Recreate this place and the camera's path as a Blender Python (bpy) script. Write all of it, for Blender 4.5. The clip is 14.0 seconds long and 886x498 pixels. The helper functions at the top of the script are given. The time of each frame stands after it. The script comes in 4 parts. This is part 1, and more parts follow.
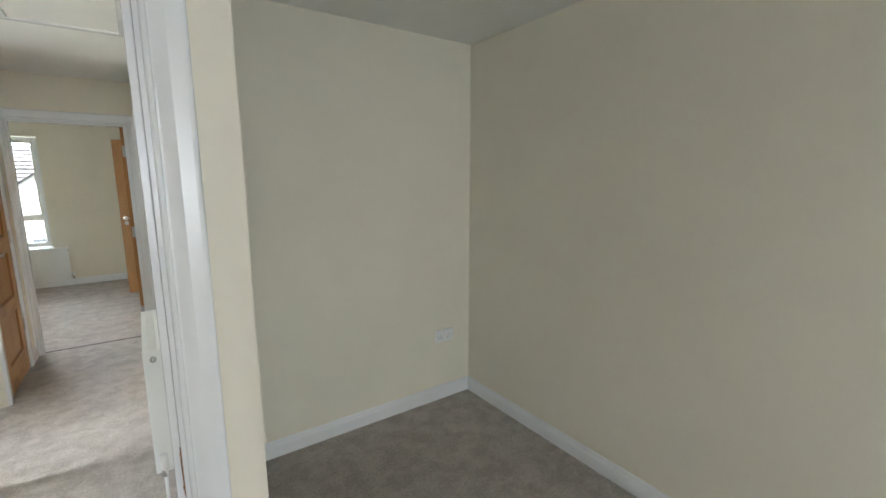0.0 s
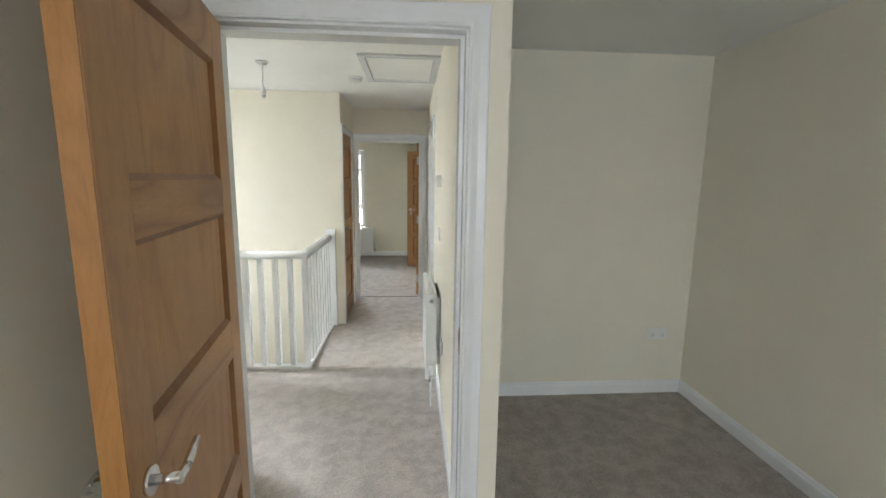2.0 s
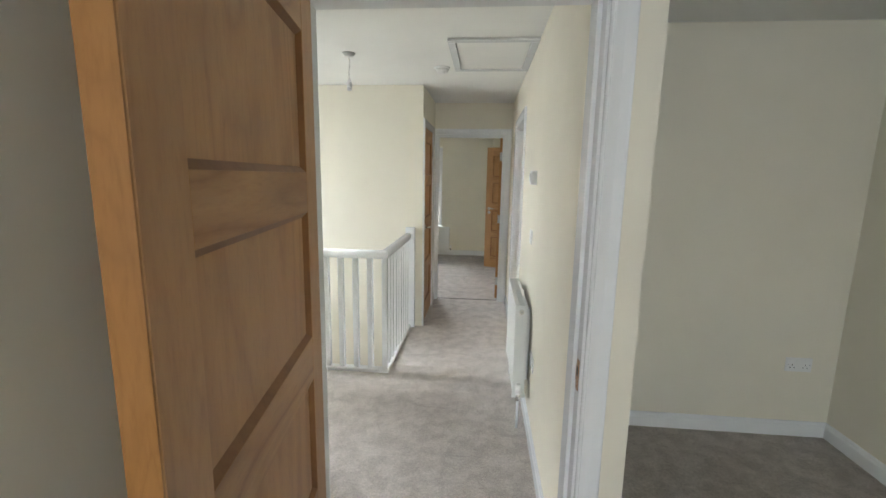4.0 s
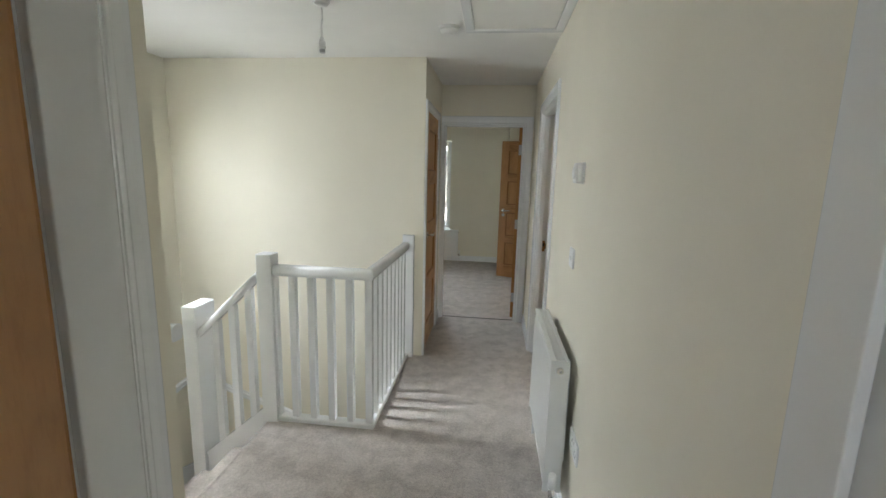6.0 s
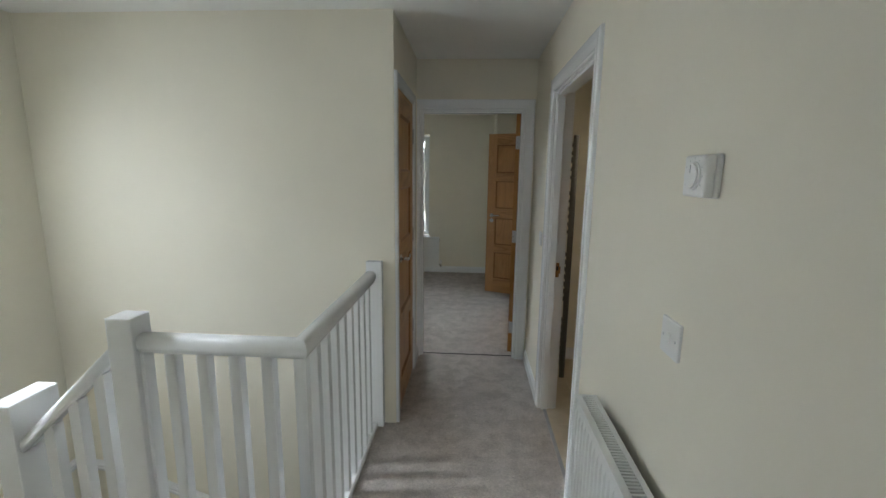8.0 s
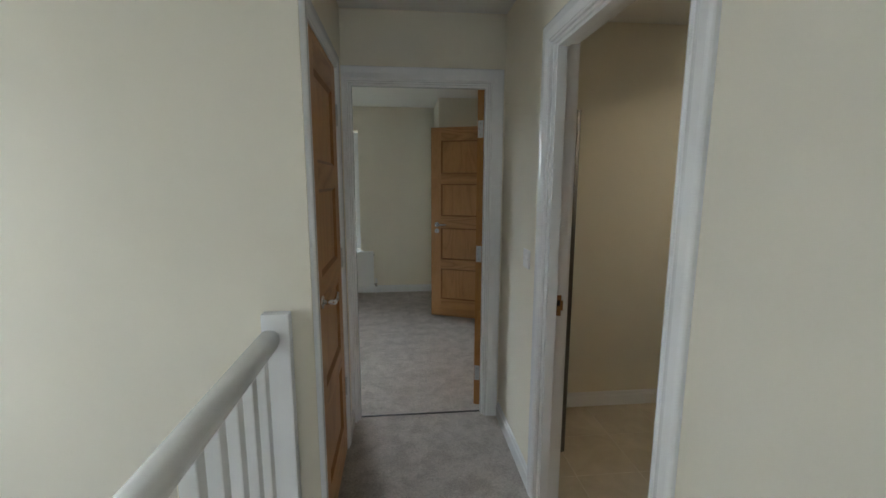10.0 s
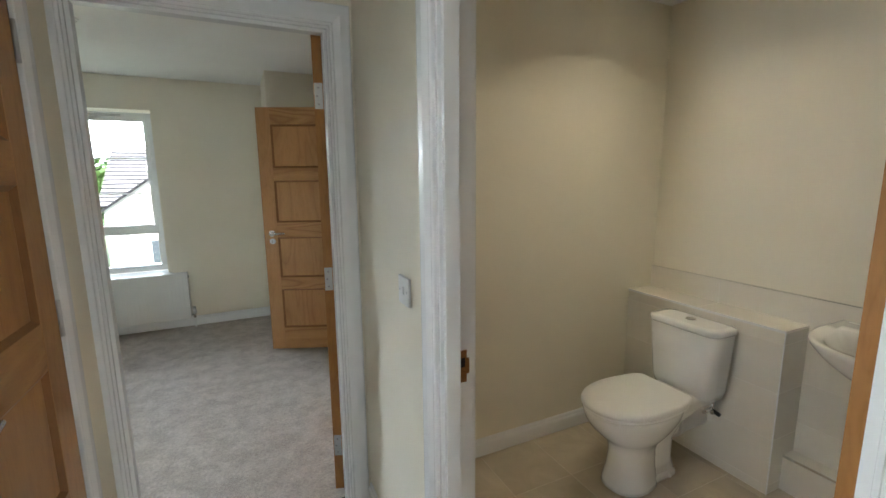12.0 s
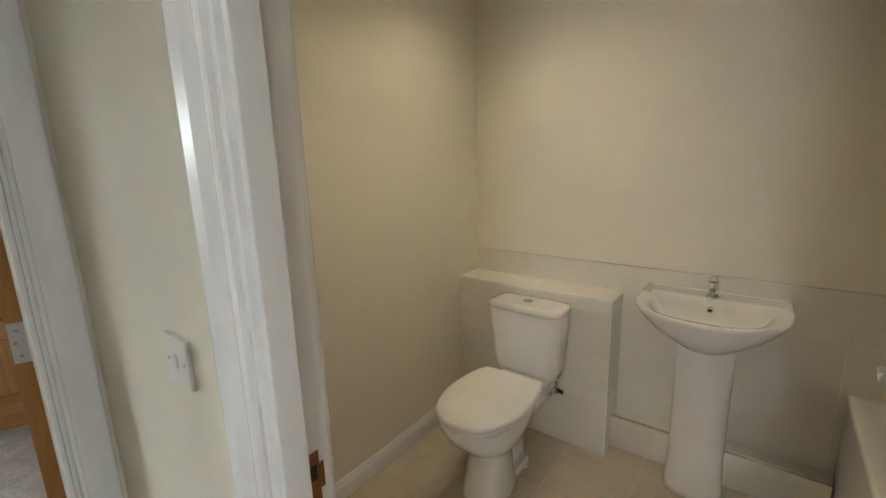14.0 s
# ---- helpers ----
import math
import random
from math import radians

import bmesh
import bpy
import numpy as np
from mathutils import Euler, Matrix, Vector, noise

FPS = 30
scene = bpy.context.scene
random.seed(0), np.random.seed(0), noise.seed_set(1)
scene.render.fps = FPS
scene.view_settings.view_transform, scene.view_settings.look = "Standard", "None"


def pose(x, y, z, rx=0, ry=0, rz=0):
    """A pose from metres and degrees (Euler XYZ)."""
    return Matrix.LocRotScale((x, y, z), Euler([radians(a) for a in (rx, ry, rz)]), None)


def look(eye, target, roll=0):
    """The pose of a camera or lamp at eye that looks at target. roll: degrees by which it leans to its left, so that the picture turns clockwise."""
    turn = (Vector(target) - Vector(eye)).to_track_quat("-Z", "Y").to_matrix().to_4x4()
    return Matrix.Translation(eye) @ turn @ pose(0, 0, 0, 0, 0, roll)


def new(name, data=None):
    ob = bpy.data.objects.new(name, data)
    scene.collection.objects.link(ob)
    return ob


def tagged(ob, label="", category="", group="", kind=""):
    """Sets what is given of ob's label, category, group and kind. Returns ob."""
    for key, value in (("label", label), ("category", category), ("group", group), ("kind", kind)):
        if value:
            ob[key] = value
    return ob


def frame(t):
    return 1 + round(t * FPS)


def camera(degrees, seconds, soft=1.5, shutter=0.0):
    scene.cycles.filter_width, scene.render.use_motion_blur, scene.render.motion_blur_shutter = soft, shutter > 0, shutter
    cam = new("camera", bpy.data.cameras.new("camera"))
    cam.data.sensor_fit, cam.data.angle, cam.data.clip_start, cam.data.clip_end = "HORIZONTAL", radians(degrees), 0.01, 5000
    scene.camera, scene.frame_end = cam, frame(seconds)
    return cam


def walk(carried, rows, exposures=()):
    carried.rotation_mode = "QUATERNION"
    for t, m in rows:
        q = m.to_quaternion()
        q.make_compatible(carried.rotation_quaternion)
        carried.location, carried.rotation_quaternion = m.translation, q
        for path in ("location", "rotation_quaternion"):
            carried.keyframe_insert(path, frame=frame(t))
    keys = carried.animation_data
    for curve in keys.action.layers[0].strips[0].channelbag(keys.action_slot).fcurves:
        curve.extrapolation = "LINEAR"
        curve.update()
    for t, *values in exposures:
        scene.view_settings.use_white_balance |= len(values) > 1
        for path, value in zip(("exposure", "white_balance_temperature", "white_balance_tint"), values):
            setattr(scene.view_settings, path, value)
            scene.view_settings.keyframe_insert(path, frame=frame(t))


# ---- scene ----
cam = camera(91.7, 14.0)
PATH = [
    (0, (0.736, 0.212, 1.527), (1.87, 1.826, 1.195), -0.1),
    (0.5, (0.722, 0.036, 1.523), (1.612, 1.797, 1.201), 0.6),
    (1, (0.694, -0.118, 1.531), (1.273, 1.769, 1.211), 0.9),
    (1.5, (0.639, -0.238, 1.535), (0.988, 1.706, 1.215), 0.8),
    (2, (0.582, -0.346, 1.538), (0.73, 1.622, 1.216), 0.8),
    (2.5, (0.545, -0.375, 1.543), (0.538, 1.598, 1.215), 0.5),
    (3, (0.518, -0.326, 1.538), (0.429, 1.644, 1.204), 0.4),
    (5.5, (0.422, 0.518, 1.506), (0.198, 2.476, 1.17), 1.7),
    (6, (0.419, 0.745, 1.502), (0.198, 2.704, 1.16), 1.5),
    (6.5, (0.386, 0.961, 1.503), (0.174, 2.919, 1.156), 1.4),
    (7, (0.346, 1.214, 1.514), (0.16, 3.174, 1.166), 1.1),
    (7.5, (0.323, 1.456, 1.513), (0.172, 3.419, 1.162), 0.9),
    (8, (0.306, 1.705, 1.523), (0.183, 3.67, 1.173), 0.7),
    (10.3, (0.175, 2.759, 1.459), (0.468, 4.713, 1.147), 0.1),
    (10.5, (0.173, 2.838, 1.462), (0.536, 4.78, 1.147), 0.1),
    (11, (0.2, 3.033, 1.46), (0.729, 4.936, 1.143), -0.2),
    (11.5, (0.271, 3.223, 1.445), (0.936, 5.082, 1.127), -0.5),
    (12, (0.344, 3.391, 1.433), (1.187, 5.175, 1.108), -0.6),
    (12.5, (0.374, 3.538, 1.414), (1.424, 5.209, 1.09), -0.9),
    (13, (0.379, 3.669, 1.415), (1.663, 5.163, 1.072), -1.0),
    (13.5, (0.44, 3.761, 1.42), (1.875, 5.101, 1.038), -1.2),
    (14, (0.522, 3.833, 1.414), (2.075, 5.023, 1.0), -1.7),
]
walk(cam, [(t, look(eye, target, roll)) for t, eye, target, roll in PATH],
     exposures=[(0, 2.27, 6300, 10), (1, 2.20, 6350, 10), (3, 2.14, 6350, 10), (5.5, 1.77, 6300, 10), (6.5, 1.41, 6250, 9), (7.2, 1.21, 5950, 9), (8, 1.16, 6100, 9), (10.5, 1.31, 6100, 9), (11, 1.60, 6150, 9), (12, 2.0, 6100, 9), (12.5, 2.02, 6250, 10), (13, 2.1, 6400, 10), (14, 2.08, 6500, 10)])

# ---- light ----
CEIL_H = 2.36
world = bpy.data.worlds.new("overcast_sky")
scene.world = world
world.use_nodes = True
wn = world.node_tree.nodes
sky = wn.new("ShaderNodeTexSky")
sky.sky_type, sky.sun_disc = "NISHITA", False
sky.sun_elevation, sky.sun_rotation = radians(50), radians(200)
sky.air_density, sky.dust_density = 1.0, 4.0
wn["Background"].inputs["Strength"].default_value = 0.15
world.node_tree.links.new(sky.outputs[0], wn["Background"].inputs["Color"])


def lamp(name, kind, m, energy, color=(1, 1, 1), **more):
    data = bpy.data.lights.new(name, kind)
    data.energy, data.color = energy, color
    if "size" in more:
        data.shape, data.size, data.size_y = "RECTANGLE", *more["size"]
    if "angle" in more:
        data.angle = radians(more["angle"])
    if "spread" in more:
        data.spread = radians(more["spread"])
    ob = new(name, data)
    ob.matrix_world = m
    return ob


lamp("sun", "SUN", look((0, 0, 20), (-3, 6, 8)), 3.5, (1.0, 0.96, 0.9), angle=8)
# the sky's light at the window openings, just outside the glass
lamp("high_sky_over_stair_window", "AREA", look((-5.5, 3.2, 3.9), (-0.6, 3.25, 0.5)), 300, (0.92, 0.96, 1.0), size=(0.9, 1.4))
lamp("high_sky_beside_stair_window", "AREA", look((-5.5, 5.2, 3.9), (-0.9, 2.4, 0.2)), 230, (0.92, 0.96, 1.0), size=(1.1, 1.4))
lamp("stair_window_sky", "AREA", look((-2.56, 3.225, 1.33), (-1.4, 3.225, 0.40)), 8.2, (0.93, 0.96, 1.0), size=(0.58, 1.46))
lamp("rear_window_sky", "AREA", look((0.55, -3.36, 1.5), (0.9, 0, 1.2)), 8.4, (0.83, 0.895, 0.98), size=(1.1, 1.1))
lamp("side_window_sky", "AREA", look((-2.52, 0.4, 1.5), (0, 1.2, 1.2)), 1.3, (0.88, 0.93, 1.0), size=(1.1, 1.1))
lamp("front_window_sky", "AREA", look((-1.9, 12.0, 3.08), (-0.85, 8.3, 1.35)), 35, (0.92, 0.96, 1.0), size=(5.0, 0.8))
lamp("bright_sky_beyond_the_houses", "AREA", look((-30, 90, 25), (-12, 8, 1)), 110000, (0.90, 0.97, 1.0), size=(150, 46))
# recessed ceiling spots in the cloakroom; the last two are added, unseen fill
SPOTS = ((2.00, 4.60, 0.70), (1.35, 4.45, 0.30), (1.45, 3.10, 0.01))
for spot_x, spot_y, spot_w in SPOTS:
    lamp("ceiling_downlight_beam", "AREA", look((spot_x, spot_y, CEIL_H - 0.012), (spot_x, spot_y + 0.0001, 0)), spot_w, (1.0, 0.84, 0.58), size=(0.07, 0.07), spread=125)

# ---- materials ----
def material(name):
    m = bpy.data.materials.new(name)
    m.use_nodes = True
    nt = m.node_tree
    return m, nt.nodes, nt.links, nt.nodes["Principled BSDF"]


def coords(nodes, links, scale=(1, 1, 1)):
    tc = nodes.new("ShaderNodeTexCoord")
    mp = nodes.new("ShaderNodeMapping")
    mp.inputs["Scale"].default_value = scale
    links.new(tc.outputs["Object"], mp.inputs["Vector"])
    return mp.outputs["Vector"]


def noise_node(nodes, links, vec, scale, detail=4.0, rough=0.55, distortion=0.0):
    n = nodes.new("ShaderNodeTexNoise")
    n.inputs["Scale"].default_value, n.inputs["Detail"].default_value = scale, detail
    n.inputs["Roughness"].default_value, n.inputs["Distortion"].default_value = rough, distortion
    links.new(vec, n.inputs["Vector"])
    return n.outputs["Fac"]


def ramp(nodes, links, fac, stops):
    r = nodes.new("ShaderNodeValToRGB")
    while len(r.color_ramp.elements) < len(stops):
        r.color_ramp.elements.new(0.5)
    for e, (p, c) in zip(r.color_ramp.elements, stops):
        e.position, e.color = p, (*c, 1)
    links.new(fac, r.inputs["Fac"])
    return r.outputs["Color"]


def bump(nodes, links, bsdf, height, strength, distance=0.002):
    b = nodes.new("ShaderNodeBump")
    b.inputs["Strength"].default_value, b.inputs["Distance"].default_value = strength, distance
    links.new(height, b.inputs["Height"])
    links.new(b.outputs["Normal"], bsdf.inputs["Normal"])


def mixed(nodes, links, a, b, fac, mode="MULTIPLY"):
    m = nodes.new("ShaderNodeMix")
    m.data_type, m.blend_type = "RGBA", mode
    if isinstance(fac, float):
        m.inputs["Factor"].default_value = fac
    else:
        links.new(fac, m.inputs["Factor"])
    links.new(a, m.inputs["A"])
    links.new(b, m.inputs["B"])
    return m.outputs["Result"]


def paint(name, color, rough, fine=160, strength=0.08, vary=0.03):
    m, n, l, b = material(name)
    v = coords(n, l)
    lo, hi = [c * (1 - vary) for c in color], [min(1, c * (1 + vary)) for c in color]
    c = ramp(n, l, noise_node(n, l, v, 1.7, 5), [(0.3, lo), (0.7, hi)])
    l.new(c, b.inputs["Base Color"])
    b.inputs["Roughness"].default_value = rough
    if strength:
        bump(n, l, b, noise_node(n, l, v, fine, 3), strength, 0.001)
    return m


CREAM = paint("cream_emulsion", (0.83, 0.79, 0.67), 0.75, 220, 0.12)
CEILING = paint("white_ceiling_paint", (0.86, 0.86, 0.83), 0.85, 180, 0.12)
GLOSS = paint("white_gloss_paint", (0.865, 0.878, 0.88), 0.26, 25, 0, 0.008)
UPVC = paint("white_upvc", (0.82, 0.83, 0.83), 0.35, 40, 0.02, 0.01)
ENAMEL = paint("white_radiator_enamel", (0.80, 0.81, 0.79), 0.32, 90, 0.03, 0.01)
PLASTIC = paint("white_plastic", (0.83, 0.83, 0.81), 0.35, 60, 0.02, 0.02)
PORCELAIN = paint("white_porcelain", (0.87, 0.865, 0.84), 0.07, 10, 0.01, 0.01)
PORCELAIN.node_tree.nodes["Principled BSDF"].inputs["Coat Weight"].default_value = 0.5
ACRYLIC = paint("white_acrylic", (0.82, 0.81, 0.78), 0.15, 10, 0.01, 0.01)
GROUT = paint("pale_grout", (0.84, 0.81, 0.75), 0.9, 300, 0.2, 0.06)
RENDER_WALL = paint("white_render", (0.78, 0.77, 0.74), 0.9, 60, 0.3, 0.05)


def metal(name, color, rough, scratch=0.3):
    m, n, l, b = material(name)
    b.inputs["Metallic"].default_value = 1.0
    v = coords(n, l, (40, 40, 400))
    f = noise_node(n, l, v, 3, 3)
    c = ramp(n, l, f, [(0.2, [x * (1 - scratch) for x in color]), (0.8, color)])
    l.new(c, b.inputs["Base Color"])
    b.inputs["Roughness"].default_value = rough
    return m


CHROME = metal("polished_chrome", (0.78, 0.79, 0.80), 0.10, 0.05)
STEEL = metal("brushed_steel", (0.62, 0.63, 0.64), 0.32, 0.2)
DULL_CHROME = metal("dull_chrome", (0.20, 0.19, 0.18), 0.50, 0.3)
BRASS = metal("tarnished_brass", (0.45, 0.25, 0.12), 0.38, 0.6)


def dark(name, color, rough=0.6):
    m, n, l, b = material(name)
    v = coords(n, l)
    c = ramp(n, l, noise_node(n, l, v, 8, 3), [(0.3, [x * 0.8 for x in color]), (0.7, color)])
    l.new(c, b.inputs["Base Color"])
    b.inputs["Roughness"].default_value = rough
    return m


BLACK = dark("dark_recess", (0.02, 0.02, 0.02))
GREYBAR = dark("grey_print", (0.35, 0.35, 0.36))
DARK_METAL = dark("dark_bronze_strip", (0.045, 0.04, 0.037), 0.5)
# near-black: painted shade lines between roof courses, and the dark barge boards
COURSE_SHADE_AND_BARGE = dark("course_shade_and_barge_dark", (0.035, 0.035, 0.04), 0.9)


def carpet(name, light, deep):
    m, n, l, b = material(name)
    v = coords(n, l)
    pile = noise_node(n, l, v, 420, 2, 0.7)
    tuft = noise_node(n, l, v, 75, 5, 0.75)
    scuff = noise_node(n, l, v, 9.0, 6, 0.66, 0.25)
    broad = noise_node(n, l, v, 1.6, 3, 0.5, 0.4)
    c1 = ramp(n, l, tuft, [(0.34, deep), (0.64, light)])
    c2 = ramp(n, l, scuff, [(0.40, (0.77, 0.76, 0.75)), (0.59, (1.0, 1.0, 1.0))])
    c3 = ramp(n, l, broad, [(0.3, (0.88, 0.88, 0.88)), (0.7, (1.0, 1.0, 1.0))])
    c4 = ramp(n, l, noise_node(n, l, v, 190, 3, 0.7), [(0.36, (0.80, 0.79, 0.78)), (0.60, (1.0, 1.0, 1.0))])
    c = mixed(n, l, mixed(n, l, mixed(n, l, c1, c2, 1.0), c3, 1.0), c4, 0.8)
    l.new(c, b.inputs["Base Color"])
    b.inputs["Roughness"].default_value = 1.0
    b.inputs["Sheen Weight"].default_value = 0.25
    b.inputs["Specular IOR Level"].default_value = 0.1
    add = n.new("ShaderNodeMath")
    add.operation = "ADD"
    l.new(pile, add.inputs[0])
    l.new(scuff, add.inputs[1])
    bump(n, l, b, add.outputs[0], 0.9, 0.006)
    return m


CARPET = carpet("taupe_carpet", (0.77, 0.70, 0.64), (0.52, 0.465, 0.42))


def oak(name, axis, tone=(1, 1, 1), figure=0.45, grain=4.5):
    """axis: the way the grain runs, 'z' upright or 'x' across."""
    m, n, l, b = material(name)
    along = {"z": (1, 1, 0.17), "x": (0.17, 1, 1)}[axis]
    v = coords(n, l, along)
    oi = n.new("ShaderNodeObjectInfo")
    shift = n.new("ShaderNodeVectorMath")
    shift.operation = "MULTIPLY_ADD"
    l.new(oi.outputs["Random"], shift.inputs[0])
    shift.inputs[1].default_value = (3.7, 0, 2.9)
    l.new(v, shift.inputs[2])
    v = shift.outputs[0]
    band = noise_node(n, l, v, grain, 2, 0.4, 0.7)
    wave = n.new("ShaderNodeMath")
    wave.operation = "MULTIPLY"
    l.new(band, wave.inputs[0])
    wave.inputs[1].default_value = 16.0
    fr = n.new("ShaderNodeMath")
    fr.operation = "PINGPONG"
    l.new(wave.outputs[0], fr.inputs[0])
    fr.inputs[1].default_value = 1.0
    tint = lambda c: [x * t for x, t in zip(c, tone)]
    pale, ring = (0.56, 0.320, 0.138), (0.31, 0.140, 0.045)
    between = lambda k: tint([p + (r - p) * figure * k for p, r in zip(pale, ring)])
    rings = ramp(n, l, fr.outputs[0], [(0.0, between(1.0)), (0.3, between(0.45)), (1.0, between(0.0))])
    fine = noise_node(n, l, v, 130, 4, 0.65)
    pores = ramp(n, l, fine, [(0.30, (0.80, 0.74, 0.68)), (0.52, (1, 1, 1))])
    big = ramp(n, l, noise_node(n, l, coords(n, l), 2.2, 2), [(0.3, (0.90, 0.88, 0.86)), (0.7, (1, 1, 1))])
    c = mixed(n, l, mixed(n, l, rings, pores, 0.55), big, 1.0)
    l.new(c, b.inputs["Base Color"])
    b.inputs["Roughness"].default_value = 0.42
    bump(n, l, b, fine, 0.12, 0.0006)
    return m


OAK_UP, OAK_ACROSS = oak("oak_veneer_upright", "z", (0.96, 0.90, 0.85), 0.22, 7.0), oak("oak_veneer_across", "x", (0.97, 0.92, 0.85), 0.70)
OAK_PANEL = oak("oak_veneer_panel", "z", (0.96, 0.89, 0.80), 0.40)
OAK_EDGE = oak("oak_lipping", "z", (0.80, 0.66, 0.42), 0.25, 16.0)
# darker oak for the beads: shade of the panel recess put into the tone
OAK_BEAD_SHADED = oak("oak_bead_shaded", "z", (0.56, 0.44, 0.32), 0.3)


def tile_material(name, lo, hi, rough, scale):
    m, n, l, b = material(name)
    v = coords(n, l)
    oi = n.new("ShaderNodeObjectInfo")
    shift = n.new("ShaderNodeVectorMath")
    shift.operation = "MULTIPLY_ADD"
    l.new(oi.outputs["Random"], shift.inputs[0])
    shift.inputs[1].default_value = (7.0, 5.0, 3.0)
    l.new(v, shift.inputs[2])
    c1 = ramp(n, l, noise_node(n, l, shift.outputs[0], scale, 6, 0.6, 0.8), [(0.3, lo), (0.7, hi)])
    var = ramp(n, l, oi.outputs["Random"], [(0, (0.95, 0.95, 0.95)), (1, (1, 1, 1))])
    l.new(mixed(n, l, c1, var, 1.0), b.inputs["Base Color"])
    b.inputs["Roughness"].default_value = rough
    bump(n, l, b, noise_node(n, l, v, 40, 3), 0.03, 0.001)
    return m


WALL_TILE = tile_material("cream_wall_tile", (0.80, 0.765, 0.675), (0.845, 0.81, 0.73), 0.16, 3)
FLOOR_TILE = tile_material("beige_floor_tile", (0.52, 0.445, 0.335), (0.66, 0.575, 0.45), 0.32, 5)
ROOF_TILE = tile_material("grey_roof_tile", (0.20, 0.20, 0.21), (0.30, 0.30, 0.30), 0.8, 6)

GLASS, gn, gl, gb = material("window_glass")
gb.inputs["Base Color"].default_value = (0.97, 0.99, 0.98, 1)
gb.inputs["Roughness"].default_value = 0.0
gb.inputs["Transmission Weight"].default_value = 1.0
gb.inputs["IOR"].default_value = 1.05

LEAF_GREEN, ln, ll, lb = material("green_leaves")
ll.new(ramp(ln, ll, noise_node(ln, ll, coords(ln, ll), 1.2, 4), [(0.3, (0.04, 0.09, 0.02)), (0.7, (0.10, 0.18, 0.04))]), lb.inputs["Base Color"])
BARK = dark("brown_bark", (0.12, 0.085, 0.06), 0.9)
GRASS = dark("ground_grass", (0.09, 0.12, 0.05), 0.95)
ASPHALT = dark("asphalt", (0.06, 0.06, 0.06), 0.9)

BULB, bn, bl_, bb = material("warm_lamp_glow")
bb.inputs["Emission Color"].default_value = (1.0, 0.80, 0.56, 1)
bb.inputs["Emission Strength"].default_value = 12.0


# ---- building blocks ----
def box(bm, x0, x1, y0, y1, z0, z1):
    vs = [bm.verts.new((x, y, z)) for x in (x0, x1) for y in (y0, y1) for z in (z0, z1)]
    fs = []
    for a in ((0, 1, 3, 2), (4, 6, 7, 5), (0, 4, 5, 1), (2, 3, 7, 6), (0, 2, 6, 4), (1, 5, 7, 3)):
        fs.append(bm.faces.new([vs[i] for i in a]))
    return vs, fs


def boxes(*spans):
    bm = bmesh.new()
    for s in spans:
        box(bm, *s)
    return bm


def soft_box(x0, x1, y0, y1, z0, z1, r=0.003, seg=2):
    bm = boxes((x0, x1, y0, y1, z0, z1))
    bmesh.ops.bevel(bm, geom=bm.edges[:], offset=r, segments=seg, affect="EDGES", profile=0.5)
    return bm


def tube(bm, p, q, r0, r1=None, seg=16, caps=True):
    p, q = Vector(p), Vector(q)
    d = (q - p).normalized()
    a = d.orthogonal().normalized()
    b = d.cross(a)
    r1 = r0 if r1 is None else r1
    rings = []
    for c, r in ((p, r0), (q, r1)):
        rings.append([bm.verts.new(c + (a * math.cos(2 * math.pi * i / seg) + b * math.sin(2 * math.pi * i / seg)) * r) for i in range(seg)])
    for i in range(seg):
        f = bm.faces.new((rings[0][i], rings[0][(i + 1) % seg], rings[1][(i + 1) % seg], rings[1][i]))
        f.smooth = True
    if caps:
        bm.faces.new(rings[0][::-1])
        bm.faces.new(rings[1])
    return bm


def loft(bm, rings, cap0=True, cap1=True, smooth=True):
    """Skin over closed rings of points of equal count."""
    vs = [[bm.verts.new(p) for p in r] for r in rings]
    n = len(vs[0])
    for a, b in zip(vs, vs[1:]):
        for i in range(n):
            f = bm.faces.new((a[i], a[(i + 1) % n], b[(i + 1) % n], b[i]))
            f.smooth = smooth
    if cap0:
        bm.faces.new(vs[0][::-1])
    if cap1:
        bm.faces.new(vs[-1])
    return bm


def mesh_of(name, bm, mat):
    bmesh.ops.recalc_face_normals(bm, faces=bm.faces[:])
    me = bpy.data.meshes.new(name)
    bm.to_mesh(me)
    bm.free()
    me.materials.append(mat)
    return me


def part(name, bm, mat, parent=None, label=""):
    ob = new(name, mesh_of(name, bm, mat))
    ob.parent = parent
    return tagged(ob, label) if label else ob


def thing(name, m, label, category, group="", kind=""):
    ob = new(name)
    ob.matrix_world = m
    ob.empty_display_size = 0.1
    return tagged(ob, label, category, group, kind)


def structure(name, bm, mat, label, category):
    return tagged(part(name, bm, mat), label, category, kind="structure")


def shared(name, me, parent, at=(0, 0, 0)):
    ob = new(name, me)
    ob.parent = parent
    ob.location = at
    return ob


